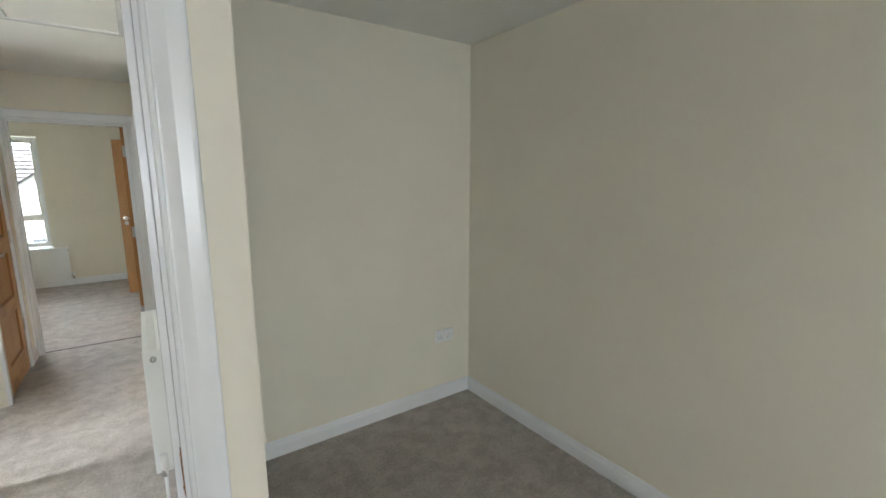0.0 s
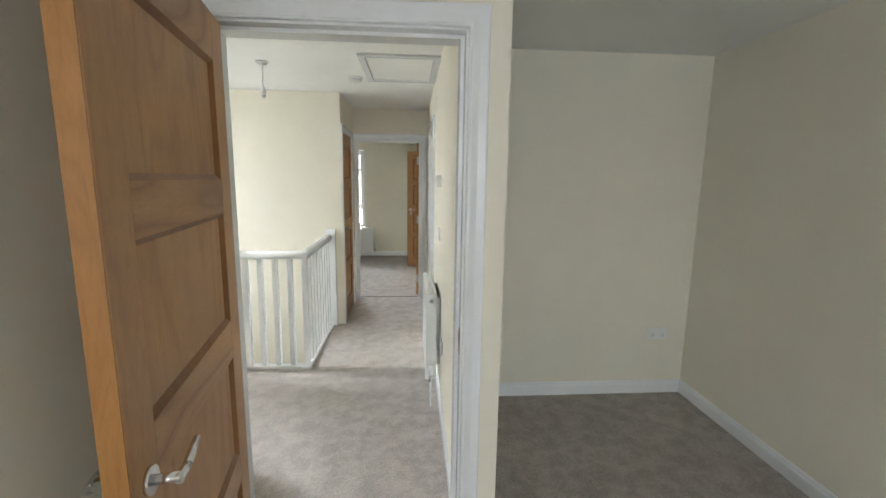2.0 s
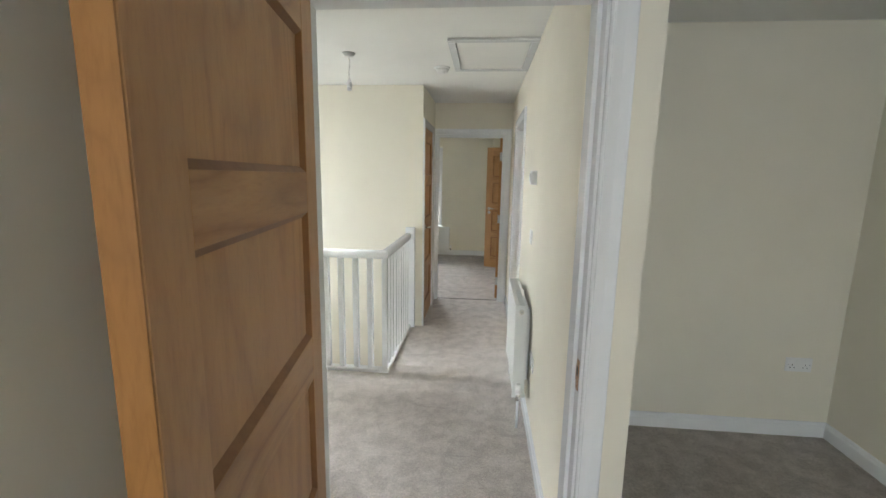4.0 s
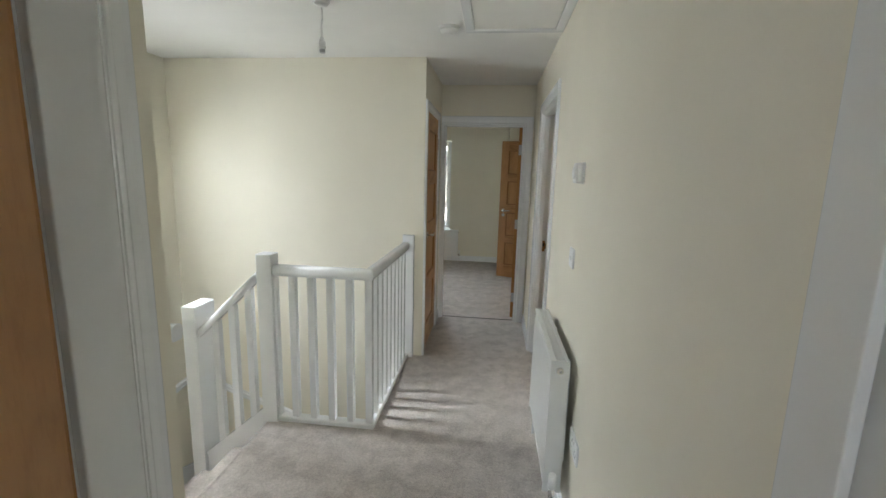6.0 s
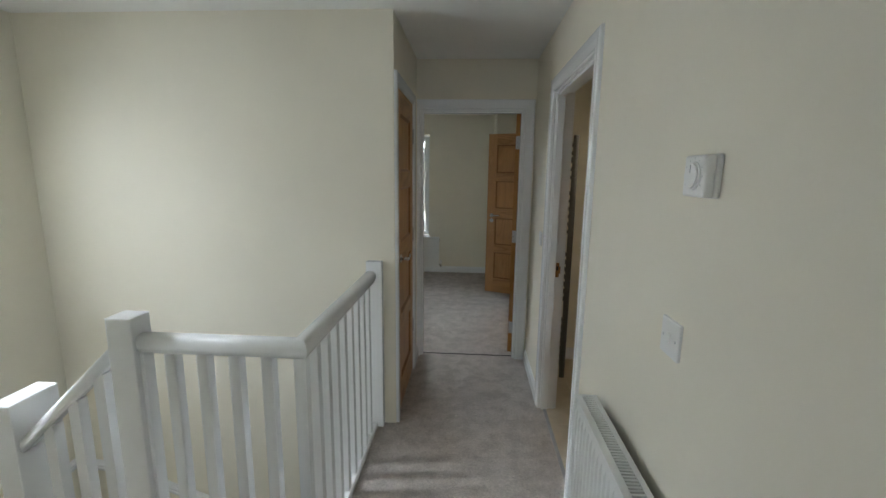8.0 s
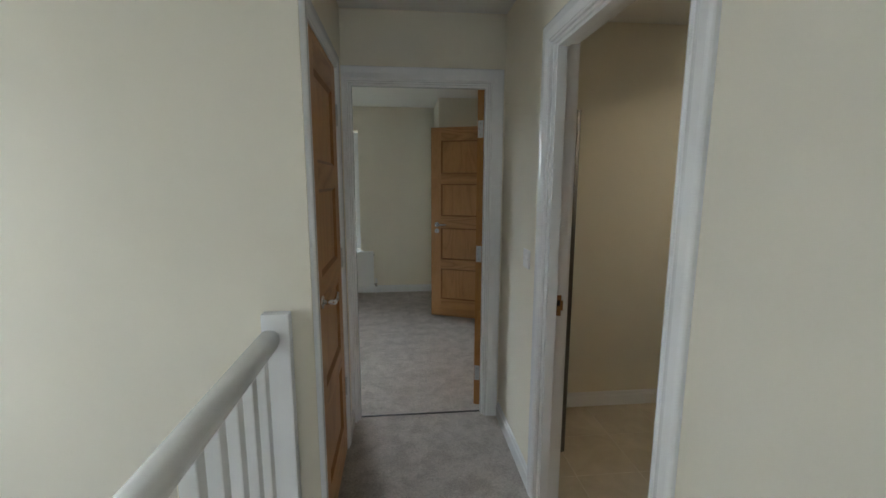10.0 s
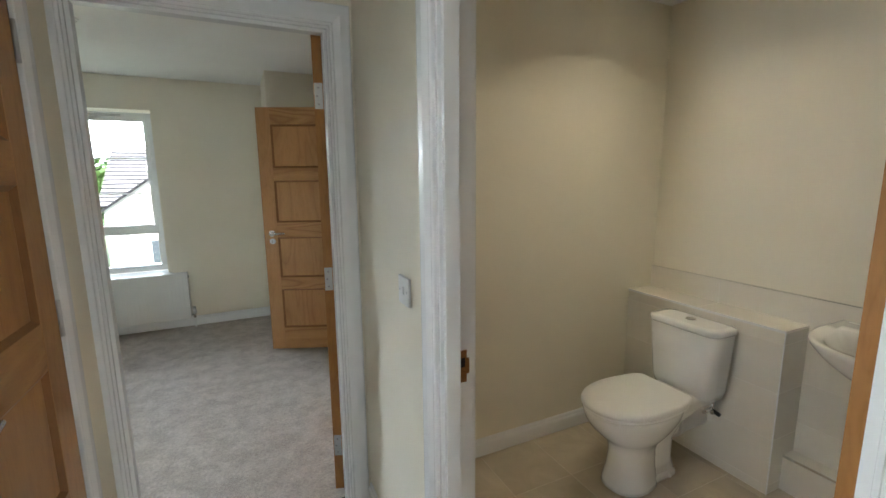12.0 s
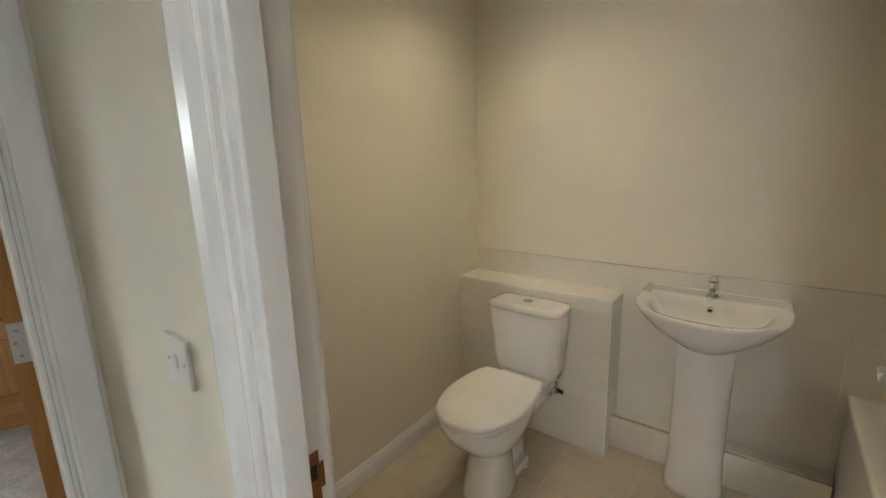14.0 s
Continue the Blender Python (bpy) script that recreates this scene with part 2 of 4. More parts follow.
# ---- the shell of the house ----
HX = 0.785          # the hall's long wall
ALCOVE = 0.90       # its other face, in the bedroom alcove
CEIL = 2.36
BASE = -2.62        # the floor below
WALL = 0.10
structure("wall_hall_near", boxes((HX, ALCOVE, 1.225, 2.55, 0, CEIL)), CREAM, "cream painted hall wall behind the radiator", "wall")
structure("wall_hall", boxes(
    (HX, HX + WALL, 2.55, 3.495, 0, CEIL), (HX, HX + WALL, 3.495, 4.38, 2.01, CEIL), (HX, HX + WALL, 4.38, 5.115, 0, CEIL)),
    CREAM, "cream painted hall wall with a doorway to the cloakroom", "wall")
structure("wall_rear_bedroom", boxes(
    (-0.68, -0.07, 1.09, 1.225, 0, CEIL), (-0.07, 0.785, 1.09, 1.225, 2.03, CEIL), (0.785, ALCOVE, 1.09, 1.225, 0, CEIL)),
    CREAM, "cream painted wall with the rear bedroom's doorway", "wall")
structure("wall_alcove_end", boxes((ALCOVE, 2.575, 2.515, 2.60, 0, CEIL)), CREAM, "cream painted wall at the end of the bedroom alcove", "wall")
structure("wall_bedroom_left", boxes((-0.17, -0.07, -3.2, 1.09, 0, CEIL)), CREAM, "cream painted side wall of the rear bedroom", "wall")
structure("wall_bedroom_back", boxes((-0.17, 0.0, -3.4, -3.2, 0, CEIL), (1.1, 2.7, -3.4, -3.2, 0, CEIL), (0.0, 1.1, -3.4, -3.2, 0, 0.95), (0.0, 1.1, -3.4, -3.2, 2.05, CEIL)), CREAM, "cream painted outer wall with the rear window", "wall")
structure("wall_bedroom_right", boxes((2.575, 2.70, -3.2, 2.515, 0, CEIL)), CREAM, "cream painted long wall of the rear bedroom", "wall")
structure("wall_wc_back", boxes((2.60, 2.70, 2.60, 5.265, 0, CEIL)), CREAM, "cream painted wall behind the wash basin and toilet", "wall")
structure("wall_wc_side", boxes((HX + WALL, 2.60, 5.165, 5.265, 0, CEIL)), CREAM, "cream painted wall beside the toilet", "wall")
structure("wall_front_bedroom", boxes(
    (-2.25, -0.112, 5.115, 5.215, 0, CEIL), (-0.112, 0.715, 5.115, 5.215, 2.01, CEIL), (0.715, HX + WALL, 5.115, 5.215, 0, CEIL)),
    CREAM, "cream painted wall with the front bedroom's doorway", "wall")
structure("wall_cupboard", boxes(
    (-0.22, -0.12, 4.105, 4.166, BASE, CEIL), (-0.22, -0.12, 4.166, 4.868, 2.01, CEIL), (-0.22, -0.12, 4.868, 5.115, 0, CEIL)),
    CREAM, "cream painted wall with the cupboard door", "wall")
structure("wall_stair_back", boxes((-2.25, -0.22, 4.105, 4.22, BASE, CEIL), (-0.12, 2.6, 4.105, 4.22, BASE, -0.25)), CREAM, "tall cream painted wall behind the staircase", "wall")
WY0, WY1, WZ0, WZ1 = 2.93, 3.52, 0.575, 2.08
structure("wall_stair_window", boxes(
    (-2.5, -2.25, 1.93, WY0, BASE, CEIL), (-2.5, -2.25, WY1, 8.47, BASE, CEIL), (-2.5, -2.25, WY0, WY1, BASE, WZ0), (-2.5, -2.25, WY0, WY1, WZ1, CEIL)),
    CREAM, "tall cream painted outer wall with the stair window", "wall")
structure("wall_stair_near", boxes((-2.25, -0.68, 1.985, 2.06, BASE, CEIL)), CREAM, "cream painted wall beside the top of the stairs", "wall")
structure("wall_side_room", boxes(
    (-0.815, -0.68, 1.225, 1.275, 0, CEIL), (-0.815, -0.68, 1.275, 1.935, 2.01, CEIL), (-0.815, -0.68, 1.935, 1.985, 0, CEIL)),
    CREAM, "cream painted wall with the side room's doorway", "wall")
structure("wall_side_room_far", boxes((-2.5, -2.4, -0.6, -0.15, 0, CEIL), (-2.5, -2.4, 0.95, 1.93, 0, CEIL), (-2.5, -2.4, -0.15, 0.95, 0, 0.95), (-2.5, -2.4, -0.15, 0.95, 2.05, CEIL), (-2.5, -0.17, -0.7, -0.6, 0, CEIL)), CREAM, "plain cream walls of the side room", "wall")
FWX0, FWX1, FWZ0, FWZ1 = -1.42, -0.32, 0.555, 2.07
structure("wall_front", boxes(
    (-2.25, FWX0, 8.22, 8.47, 0, CEIL), (FWX1, 2.7, 8.22, 8.47, 0, CEIL), (FWX0, FWX1, 8.22, 8.47, 0, FWZ0), (FWX0, FWX1, 8.22, 8.47, FWZ1, CEIL)),
    CREAM, "cream painted outer wall with the front window", "wall")
structure("wall_ensuite", boxes((1.27, 1.37, 5.265, 6.1, 0, CEIL), (1.27, 1.37, 6.1, 6.9, 2.01, CEIL), (1.27, 1.37, 6.9, 8.22, 0, CEIL), (2.6, 2.7, 5.265, 8.22, 0, CEIL)),
    CREAM, "cream painted wall with the shower room's doorway", "wall")
structure("wall_boxing", boxes((0.63, 1.27, 7.55, 8.22, 0, CEIL)), CREAM, "cream painted boxed-out corner of the front bedroom", "wall")
structure("ceiling", boxes((-2.6, 2.8, -3.5, 8.5, CEIL, CEIL + 0.12)), CEILING, "white painted plaster ceiling", "ceiling")

# floors
structure("floor_rear_bedroom", loft(bmesh.new(), [[(x, y, z) for x, y in ((-0.17, -3.4), (2.7, -3.4), (2.7, 2.56), (HX + 0.05, 2.56), (HX + 0.05, 1.15), (-0.17, 1.15))] for z in (-0.22, 0)], smooth=False), CARPET, "taupe carpet floor with faint tread marks", "carpet")
HALL = [(-0.73, 1.15), (HX + 0.03, 1.15), (HX + 0.03, 5.165), (-0.17, 5.165), (-0.17, 4.17), (-0.255, 4.17), (-0.255, 3.045), (-0.86, 3.045), (-0.86, 2.06), (-0.73, 2.06)]
structure("floor_hall", loft(bmesh.new(), [[(x, y, z) for x, y in HALL] for z in (-0.22, 0)], smooth=False), CARPET, "taupe carpet on the hall and landing", "carpet")
structure("floor_front_bedroom", boxes((-2.5, 2.7, 5.165, 8.47, -0.22, -0.002)), CARPET, "taupe carpet floor of the front bedroom", "carpet")
structure("floor_side_room", boxes((-2.5, -0.73, -0.7, 1.985, -0.22, 0)), CARPET, "taupe carpet floor of the side room", "carpet")
structure("floor_cupboard", boxes((-2.25, -0.17, 4.22, 5.115, -0.22, 0)), GROUT, "bare floor inside the cupboard", "floor")
structure("floor_below", boxes((-2.5, 2.7, 1.9, 4.3, BASE - 0.1, BASE)), CARPET, "carpeted floor of the storey below", "carpet")
structure("wall_below", boxes((2.6, 2.7, 1.985, 4.12, BASE, -0.22), (-0.68, 2.6, 1.985, 2.06, BASE, -0.22)), CREAM, "cream painted wall of the storey below", "wall")

# ---- trim ----
ARCH = [(0, 0), (0, 0.009), (0.002, 0.012), (0.006, 0.0135), (0.010, 0.0125), (0.012, 0.0095), (0.016, 0.0095), (0.030, 0.0145), (0.040, 0.0175), (0.066, 0.0185), (0.071, 0.0175), (0.075, 0.0145), (0.077, 0.010), (0.077, 0)]


def architrave(name, origin, across, out, width, height, parent, base=0.0, trim=1.0):
    """A moulded surround on three sides of an opening: origin at its lower corner, across along the wall, out of the wall."""
    o, a, u, up = Vector(origin), Vector(across), Vector(out), Vector((0, 0, 1))
    bm = bmesh.new()
    corners = [(o + up * base, -a), (o + up * height, -a + up), (o + a * width + up * height, a + up), (o + a * width + up * base, a)]
    rings = [[c + d * (w * trim) + u * p for w, p in ARCH] for c, d in corners]
    loft(bm, rings, True, True, False)
    return part(name, bm, GLOSS, parent)


def door_frame(name, m, width, height, depth, label, swing, trim=1.0):
    """A lined doorway; local x across the opening, y through the wall, 0 to depth. swing: the side on which the leaf closes, 0 or 1."""
    t = thing(name, m, label, "door frame", kind="structure")
    th = 0.03
    part("lining", soft_box(-th, 0, 0.001, depth - 0.001, 0, height, 0.002), GLOSS, t)
    part("lining", soft_box(width, width + th, 0.001, depth - 0.001, 0, height, 0.002), GLOSS, t)
    part("head", soft_box(-th, width + th, 0.001, depth - 0.001, height, height + th, 0.002), GLOSS, t)
    y0, y1 = (0.045, depth - 0.012) if swing == 0 else (0.012, depth - 0.045)
    part("stop", soft_box(0, 0.013, y0, y1, 0, height, 0.002), GLOSS, t)
    part("stop", soft_box(width - 0.013, width, y0, y1, 0, height, 0.002), GLOSS, t)
    part("stop", soft_box(0.013, width - 0.013, y0, y1, height - 0.013, height, 0.002), GLOSS, t)
    architrave("architrave", (-0.008, 0, 0), (1, 0, 0), (0, -1, 0), width + 0.016, height + 0.008, t, trim=trim)
    architrave("architrave", (-0.008, depth, 0), (1, 0, 0), (0, 1, 0), width + 0.016, height + 0.008, t, trim=trim)
    return t


def strike_plate(parent, x, y, z, face):
    """A brass plate with its latch hole on a lining; face: +1 or -1 along local x."""
    def span(a, b):
        return (x + min(face * a, face * b), x + max(face * a, face * b))
    p = part("strike_plate", boxes((*span(0, 0.002), y - 0.012, y + 0.012, z - 0.045, z + 0.045), (*span(0, 0.002), y + 0.012, y + 0.020, z - 0.022, z + 0.022)), BRASS, parent, "tarnished brass strike plate")
    part("latch_hole", boxes((*span(0.002, 0.0025), y - 0.007, y + 0.007, z - 0.002, z + 0.024)), BLACK, p)
    for dz in (-0.035, 0.035):
        part("screw", tube(bmesh.new(), (x + face * 0.001, y, z + dz), (x + face * 0.003, y, z + dz), 0.004, seg=8), BRASS, p)


frame_rear = door_frame("door_frame_1", pose(-0.04, 1.09, 0), 0.795, 2.0, 0.135, "white gloss painted frame of the rear bedroom door", 0, 0.87)
frame_wc = door_frame("door_frame_2", pose(HX, 4.35, 0, 0, 0, -90), 0.825, 1.985, 0.10, "white gloss painted frame of the cloakroom doorway", 1)
frame_front = door_frame("door_frame_3", pose(-0.082, 5.115, 0), 0.772, 1.985, 0.10, "white gloss painted frame of the front bedroom door", 1)
frame_side = door_frame("door_frame_4", pose(-0.68, 1.305, 0, 0, 0, 90), 0.60, 1.985, 0.135, "white gloss painted frame of the side room doorway", 0)
frame_cup = door_frame("door_frame_5", pose(-0.12, 4.190, 0, 0, 0, 90), 0.647, 1.985, 0.10, "white gloss painted frame of the cupboard door", 0, 0.9)
frame_shower = door_frame("door_frame_6", pose(1.27, 6.87, 0, 0, 0, -90), 0.74, 1.985, 0.10, "white gloss painted frame of the shower room door", 0)
strike_plate(frame_wc, 0.0, 0.066, 0.936, 1)
strike_plate(frame_side, 0.60, 0.024, 0.985, -1)
strike_plate(frame_rear, 0.795, 0.025, 0.966, -1)

SKIRT = [(0, 0), (0.015, 0), (0.015, 0.062), (0.013, 0.070), (0.009, 0.076), (0.008, 0.084), (0.004, 0.092), (0, 0.094)]


def skirting(p, q, out, label):
    """A moulded board from p to q along a wall; out is the way off the wall."""
    p, q, out = Vector((*p, 0.001)), Vector((*q, 0.001)), Vector((*out, 0))
    bm = loft(bmesh.new(), [[c + out * d + Vector((0, 0, z)) for d, z in SKIRT] for c in (p, q)], True, True, False)
    return structure("baseboard", bm, GLOSS, label, "skirting board")


SK = "white gloss skirting board on the carpet edge"
skirting((ALCOVE + 0.001, 2.514), (2.574, 2.514), (0, -1), SK)
skirting((2.574, -3.2), (2.574, 2.514), (-1, 0), SK)
skirting((ALCOVE + 0.001, 1.09), (ALCOVE + 0.001, 2.514), (1, 0), SK)
skirting((-0.069, -3.2), (-0.069, 1.0), (1, 0), SK)
skirting((HX - 0.001, 1.246), (HX - 0.001, 3.437), (-1, 0), SK)
skirting((HX - 0.001, 4.438), (HX - 0.001, 5.098), (-1, 0), SK)
skirting((-0.119, 4.93), (-0.119, 5.098), (1, 0), SK)
skirting((-2.249, 8.219), (0.63, 8.219), (0, -1), SK)
skirting((0.629, 7.55), (0.629, 8.219), (-1, 0), SK)
skirting((HX + WALL, 5.164), (2.39, 5.164), (0, -1), "white gloss skirting board on the tiled floor")
skirting((-2.249, 5.3), (-2.249, 8.219), (1, 0), SK)

# threshold bars
for n, s in (("front", (-0.082, 0.69, 5.158, 5.174, DARK_METAL)), ("wc", (HX + 0.025, HX + 0.045, 3.525, 4.35, GREYBAR))):
    tagged(part("threshold_bar", soft_box(*s[:4], -0.004, 0.003, 0.001), s[4]), "thin metal threshold strip across the doorway", "threshold", kind="structure")


# ---- doors ----
def handle(parent, x, z, y, out, reach):
    """A chrome lever on a round rose; out: +1 or -1 along local y, reach: +1 or -1 along local x."""
    h = part("door_handle", tube(bmesh.new(), (x, y, z), (x, y + out * 0.008, z), 0.026, 0.025, 24), CHROME, parent, "chrome lever handle")
    bm = bmesh.new()
    tube(bm, (x, y + out * 0.008, z), (x, y + out * 0.052, z), 0.0095)
    tube(bm, (x - reach * 0.008, y + out * 0.05, z), (x + reach * 0.035, y + out * 0.052, z), 0.0095, 0.009)
    tube(bm, (x + reach * 0.032, y + out * 0.052, z), (x + reach * 0.115, y + out * 0.044, z + 0.004), 0.009, 0.0075)
    part("lever", bm, CHROME, h)
    return h


def oak_door(name, m, width, label, lock=False, reach=-1):
    """A four-panel leaf; local x from the hinges, y through the thickness (0 to 0.04), z up."""
    T, H, S = 0.04, 1.981, 0.105
    t = thing(name, m, label, "door", kind="structure")
    part("stile", soft_box(0.0005, S, 0, T, 0, H, 0.0015, 1), OAK_UP, t)
    part("stile", soft_box(width - S, width - 0.0005, 0, T, 0, H, 0.0015, 1), OAK_UP, t)
    part("lipping", boxes((-0.003, 0.0005, 0.001, T - 0.001, 0.001, H - 0.001)), OAK_EDGE, t)
    part("lipping", boxes((width - 0.0005, width + 0.003, 0.001, T - 0.001, 0.001, H - 0.001)), OAK_EDGE, t)
    levels = [0.0, 0.185, 0.52, 0.62, 0.957, 1.078, 1.415, 1.515, 1.850, H]
    for i in range(0, 10, 2):
        part("rail", soft_box(S, width - S, 0.0003, T - 0.0003, levels[i], levels[i + 1], 0.001, 1), OAK_ACROSS, t)
    for i in range(1, 9, 2):
        z0, z1 = levels[i], levels[i + 1]
        part("panel", boxes((S, width - S, 0.013, T - 0.013, z0, z1)), OAK_PANEL, t)
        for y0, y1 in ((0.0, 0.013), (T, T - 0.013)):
            # sloping bead round the panel, with the recess's shade in its colour
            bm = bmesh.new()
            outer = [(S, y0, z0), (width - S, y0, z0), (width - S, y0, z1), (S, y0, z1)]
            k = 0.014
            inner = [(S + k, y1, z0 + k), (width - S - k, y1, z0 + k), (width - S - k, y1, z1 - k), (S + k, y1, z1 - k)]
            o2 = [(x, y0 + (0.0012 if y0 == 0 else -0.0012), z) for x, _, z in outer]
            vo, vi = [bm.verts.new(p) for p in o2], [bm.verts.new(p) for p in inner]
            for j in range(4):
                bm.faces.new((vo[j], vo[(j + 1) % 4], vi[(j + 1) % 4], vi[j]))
            part("bead", bm, OAK_BEAD_SHADED, t)
    for y, out in ((0, -1), (T, 1)):
        handle(t, width - 0.062, 0.99, y, out, reach)
        if lock:
            part("turn_knob", soft_box(width - 0.065, width - 0.059, min(y, y + out * 0.022), max(y, y + out * 0.022), 0.913, 0.937, 0.002), CHROME, t)
            part("thumb_turn", tube(bmesh.new(), (width - 0.062, y, 0.925), (width - 0.062, y + out * 0.009, 0.925), 0.024, 0.023, 20), STEEL, t)
    part("latch_plate", boxes((width + 0.003, width + 0.004, T / 2 - 0.012, T / 2 + 0.012, 0.935, 1.0)), STEEL, t)
    part("latch", boxes((width + 0.004, width + 0.013, T / 2 - 0.006, T / 2 + 0.006, 0.958, 0.978)), STEEL, t)
    return t


def hinges(door, width, at, side):
    """Butt hinges on the hinge edge; side: the face (0 or 1) on which the knuckle shows."""
    y = -0.004 if side == 0 else 0.044
    for z in at:
        h = part("hinge", boxes((-0.005, -0.003, 0.004, 0.036, z - 0.05, z + 0.05)), STEEL, door, "steel butt hinge")
        part("knuckle", tube(bmesh.new(), (-0.004, y, z - 0.05), (-0.004, y, z + 0.05), 0.0055, seg=10), STEEL, h)
        for k in (-0.032, 0, 0.032):
            part("screw", tube(bmesh.new(), (-0.005, 0.02 + 0.006 * (k == 0), z + k), (-0.0058, 0.02 + 0.006 * (k == 0), z + k), 0.004, seg=8), GREYBAR, h)


HZ = (0.22, 1.0, 1.75)
d1 = oak_door("door_1", pose(-0.036, 1.088, 0.012, 0, 0, -80.9), 0.788, "open oak four-panel door with a chrome lever, against the bedroom wall")
hinges(d1, 0.788, HZ, 0)
d2 = oak_door("door_2", pose(0.688, 5.222, 0.012, 0, 0, 70), 0.745, "oak four-panel door standing wide open into the front bedroom")
hinges(d2, 0.745, HZ, 0)
d3 = oak_door("door_3", pose(-0.157, 4.834, 0.012, 0, 0, -90), 0.634, "closed oak four-panel cupboard door with a chrome lever")
hinges(d3, 0.634, (0.36, 1.06, 1.76), 1)
d4 = oak_door("door_4", pose(1.237, 6.905, 0.012, 0, 0, 157.4), 0.762, "oak four-panel shower room door standing half open, with a privacy lock", True)
hinges(d4, 0.762, HZ, 0)
d5 = oak_door("door_5", pose(HX + WALL + 0.006, 3.543, 0.012, 0, 0, 0), 0.762, "oak four-panel cloakroom door opened fully inwards")
hinges(d5, 0.762, HZ, 0)

# ---- balustrade and stairs ----
PY, PX = 3.045, -0.255          # lines of the two landing rails
RAIL = [(-0.024, 0), (-0.027, 0.008)] + [(0.033 * math.copysign(abs(math.cos(radians(a))) ** 0.75, -math.cos(radians(a))), 0.030 + 0.032 * math.copysign(abs(math.sin(radians(a))) ** 0.8, math.sin(radians(a)))) for a in range(-25, 206, 12)] + [(0.027, 0.008), (0.024, 0)]


def sweep(path, profile, smooth=False):
    """A profile (sideways, up) swept along a level or sloping path with mitred corners."""
    pts = [Vector(p) for p in path]
    rings = []
    for i, p in enumerate(pts):
        a = (pts[i] - pts[i - 1]) if i else (pts[1] - pts[0])
        b = (pts[i + 1] - pts[i]) if i + 1 < len(pts) else a
        na = Vector((a.y, -a.x, 0)).normalized()
        nb = Vector((b.y, -b.x, 0)).normalized()
        n = (na + nb).normalized()
        n = n / max(0.3, n.dot(na))
        rings.append([p + n * s + Vector((0, 0, z)) for s, z in profile])
    bm = bmesh.new()
    if not smooth:
        return loft(bm, rings, True, True, False)
    for k, (a, b) in enumerate(zip(rings, rings[1:])):      # each length apart, so that its shading stays straight
        loft(bm, [a, b], k == 0, k == len(rings) - 2, True)
    return bm


def newel(name, x, y, z0, z1, label, w=0.045, d=0.045):
    t = thing(name, pose(x, y, z0), label, "newel post")
    part("post", soft_box(-w, w, -d, d, 0, z1 - z0 - 0.004, 0.003), GLOSS, t)
    part("cap", soft_box(-w - 0.001, w + 0.001, -d - 0.001, d + 0.001, z1 - z0 - 0.004, z1 - z0, 0.0018), GLOSS, t)
    return t


newel("newel_post", -0.86, PY, -0.24, 1.03, "square white painted newel post at the head of the stairs")
newel("newel_post", -1.345, 3.090, -1.3, 0.69, "double-width white painted lower newel post catching the window light", 0.042, 0.092)
nb = thing("newel_post", pose(PX + 0.02, 4.105, -0.20), "white painted half newel against the wall", "newel post")
part("post", soft_box(-0.045, 0.045, -0.046, -0.001, 0, 1.22, 0.003), GLOSS, nb)

bal = thing("landing_balustrade", pose(0, 0, 0), "white painted landing balustrade with square spindles and moulded handrail", "balustrade")
part("handrail", sweep([(-0.815, PY, 0.905), (PX, PY, 0.905), (PX, 4.060, 0.905)], RAIL, True), GLOSS, bal)
BASER = [(-0.030, 0), (-0.030, 0.022), (-0.024, 0.030), (0.024, 0.030), (0.030, 0.022), (0.030, 0)]
part("base_rail", sweep([(-0.815, PY, 0.0), (PX, PY, 0.0), (PX, 4.060, 0.0)], BASER), GLOSS, bal)
sp = mesh_of("spindle", soft_box(-0.02, 0.02, -0.02, 0.02, 0.03, 0.912, 0.002, 1), GLOSS)
shared("spindle", sp, bal, (PX, PY, 0))
for i in range(1, 6):
    shared("spindle", sp, bal, (PX - i * 0.1135, PY, 0))
for i in range(1, 9):
    shared("spindle", sp, bal, (PX, PY + i * 0.113, 0))
structure("trim", boxes((-0.90, PX + 0.0, PY + 0.002, PY + 0.022, -0.26, -0.002), (PX - 0.024, PX - 0.002, PY + 0.022, 4.105, -0.26, -0.002)), GLOSS, "white painted apron board round the stairwell", "trim")

# sloping rail between the two newels, with its string
sl = (0.905 - 0.52) / 0.40
stair_bal = thing("stair_balustrade", pose(0, 0, 0), "white painted sloping stair rail with square spindles", "balustrade")
part("handrail", sweep([(-0.905, PY, 0.875), (-1.307, PY, 0.875 - sl * 0.40)], RAIL, True), GLOSS, stair_bal)
part("string", loft(bmesh.new(), [[(x, PY + d, z) for d, z in ((-0.018, 0.06 - 0.86 * (-0.905 - x)), (0.018, 0.06 - 0.86 * (-0.905 - x)), (0.018, -0.26 - 0.86 * (-0.905 - x)), (-0.018, -0.26 - 0.86 * (-0.905 - x)))] for x in (-0.905, -1.307)], smooth=False), GLOSS, stair_bal)
part("string_cap", sweep([(-0.905, PY, 0.06), (-1.307, PY, 0.06 - 0.86 * 0.402)], [(-0.026, 0), (-0.026, 0.018), (0.026, 0.018), (0.026, 0)]), GLOSS, stair_bal)
for i in range(3):
    x = -0.98 - i * 0.108
    d = -0.905 - x
    bm = boxes((-0.02, 0.02, -0.02, 0.02, 0.07 - 0.88 * d, 0.885 - sl * d))
    ob = part("spindle", bm, GLOSS, stair_bal)
    ob.location = (x, PY, 0)

RISE, GO = 0.187, 0.225
stairs = thing("staircase", pose(0, 0, 0), "carpeted staircase winding down beside white strings", "staircase", kind="structure")


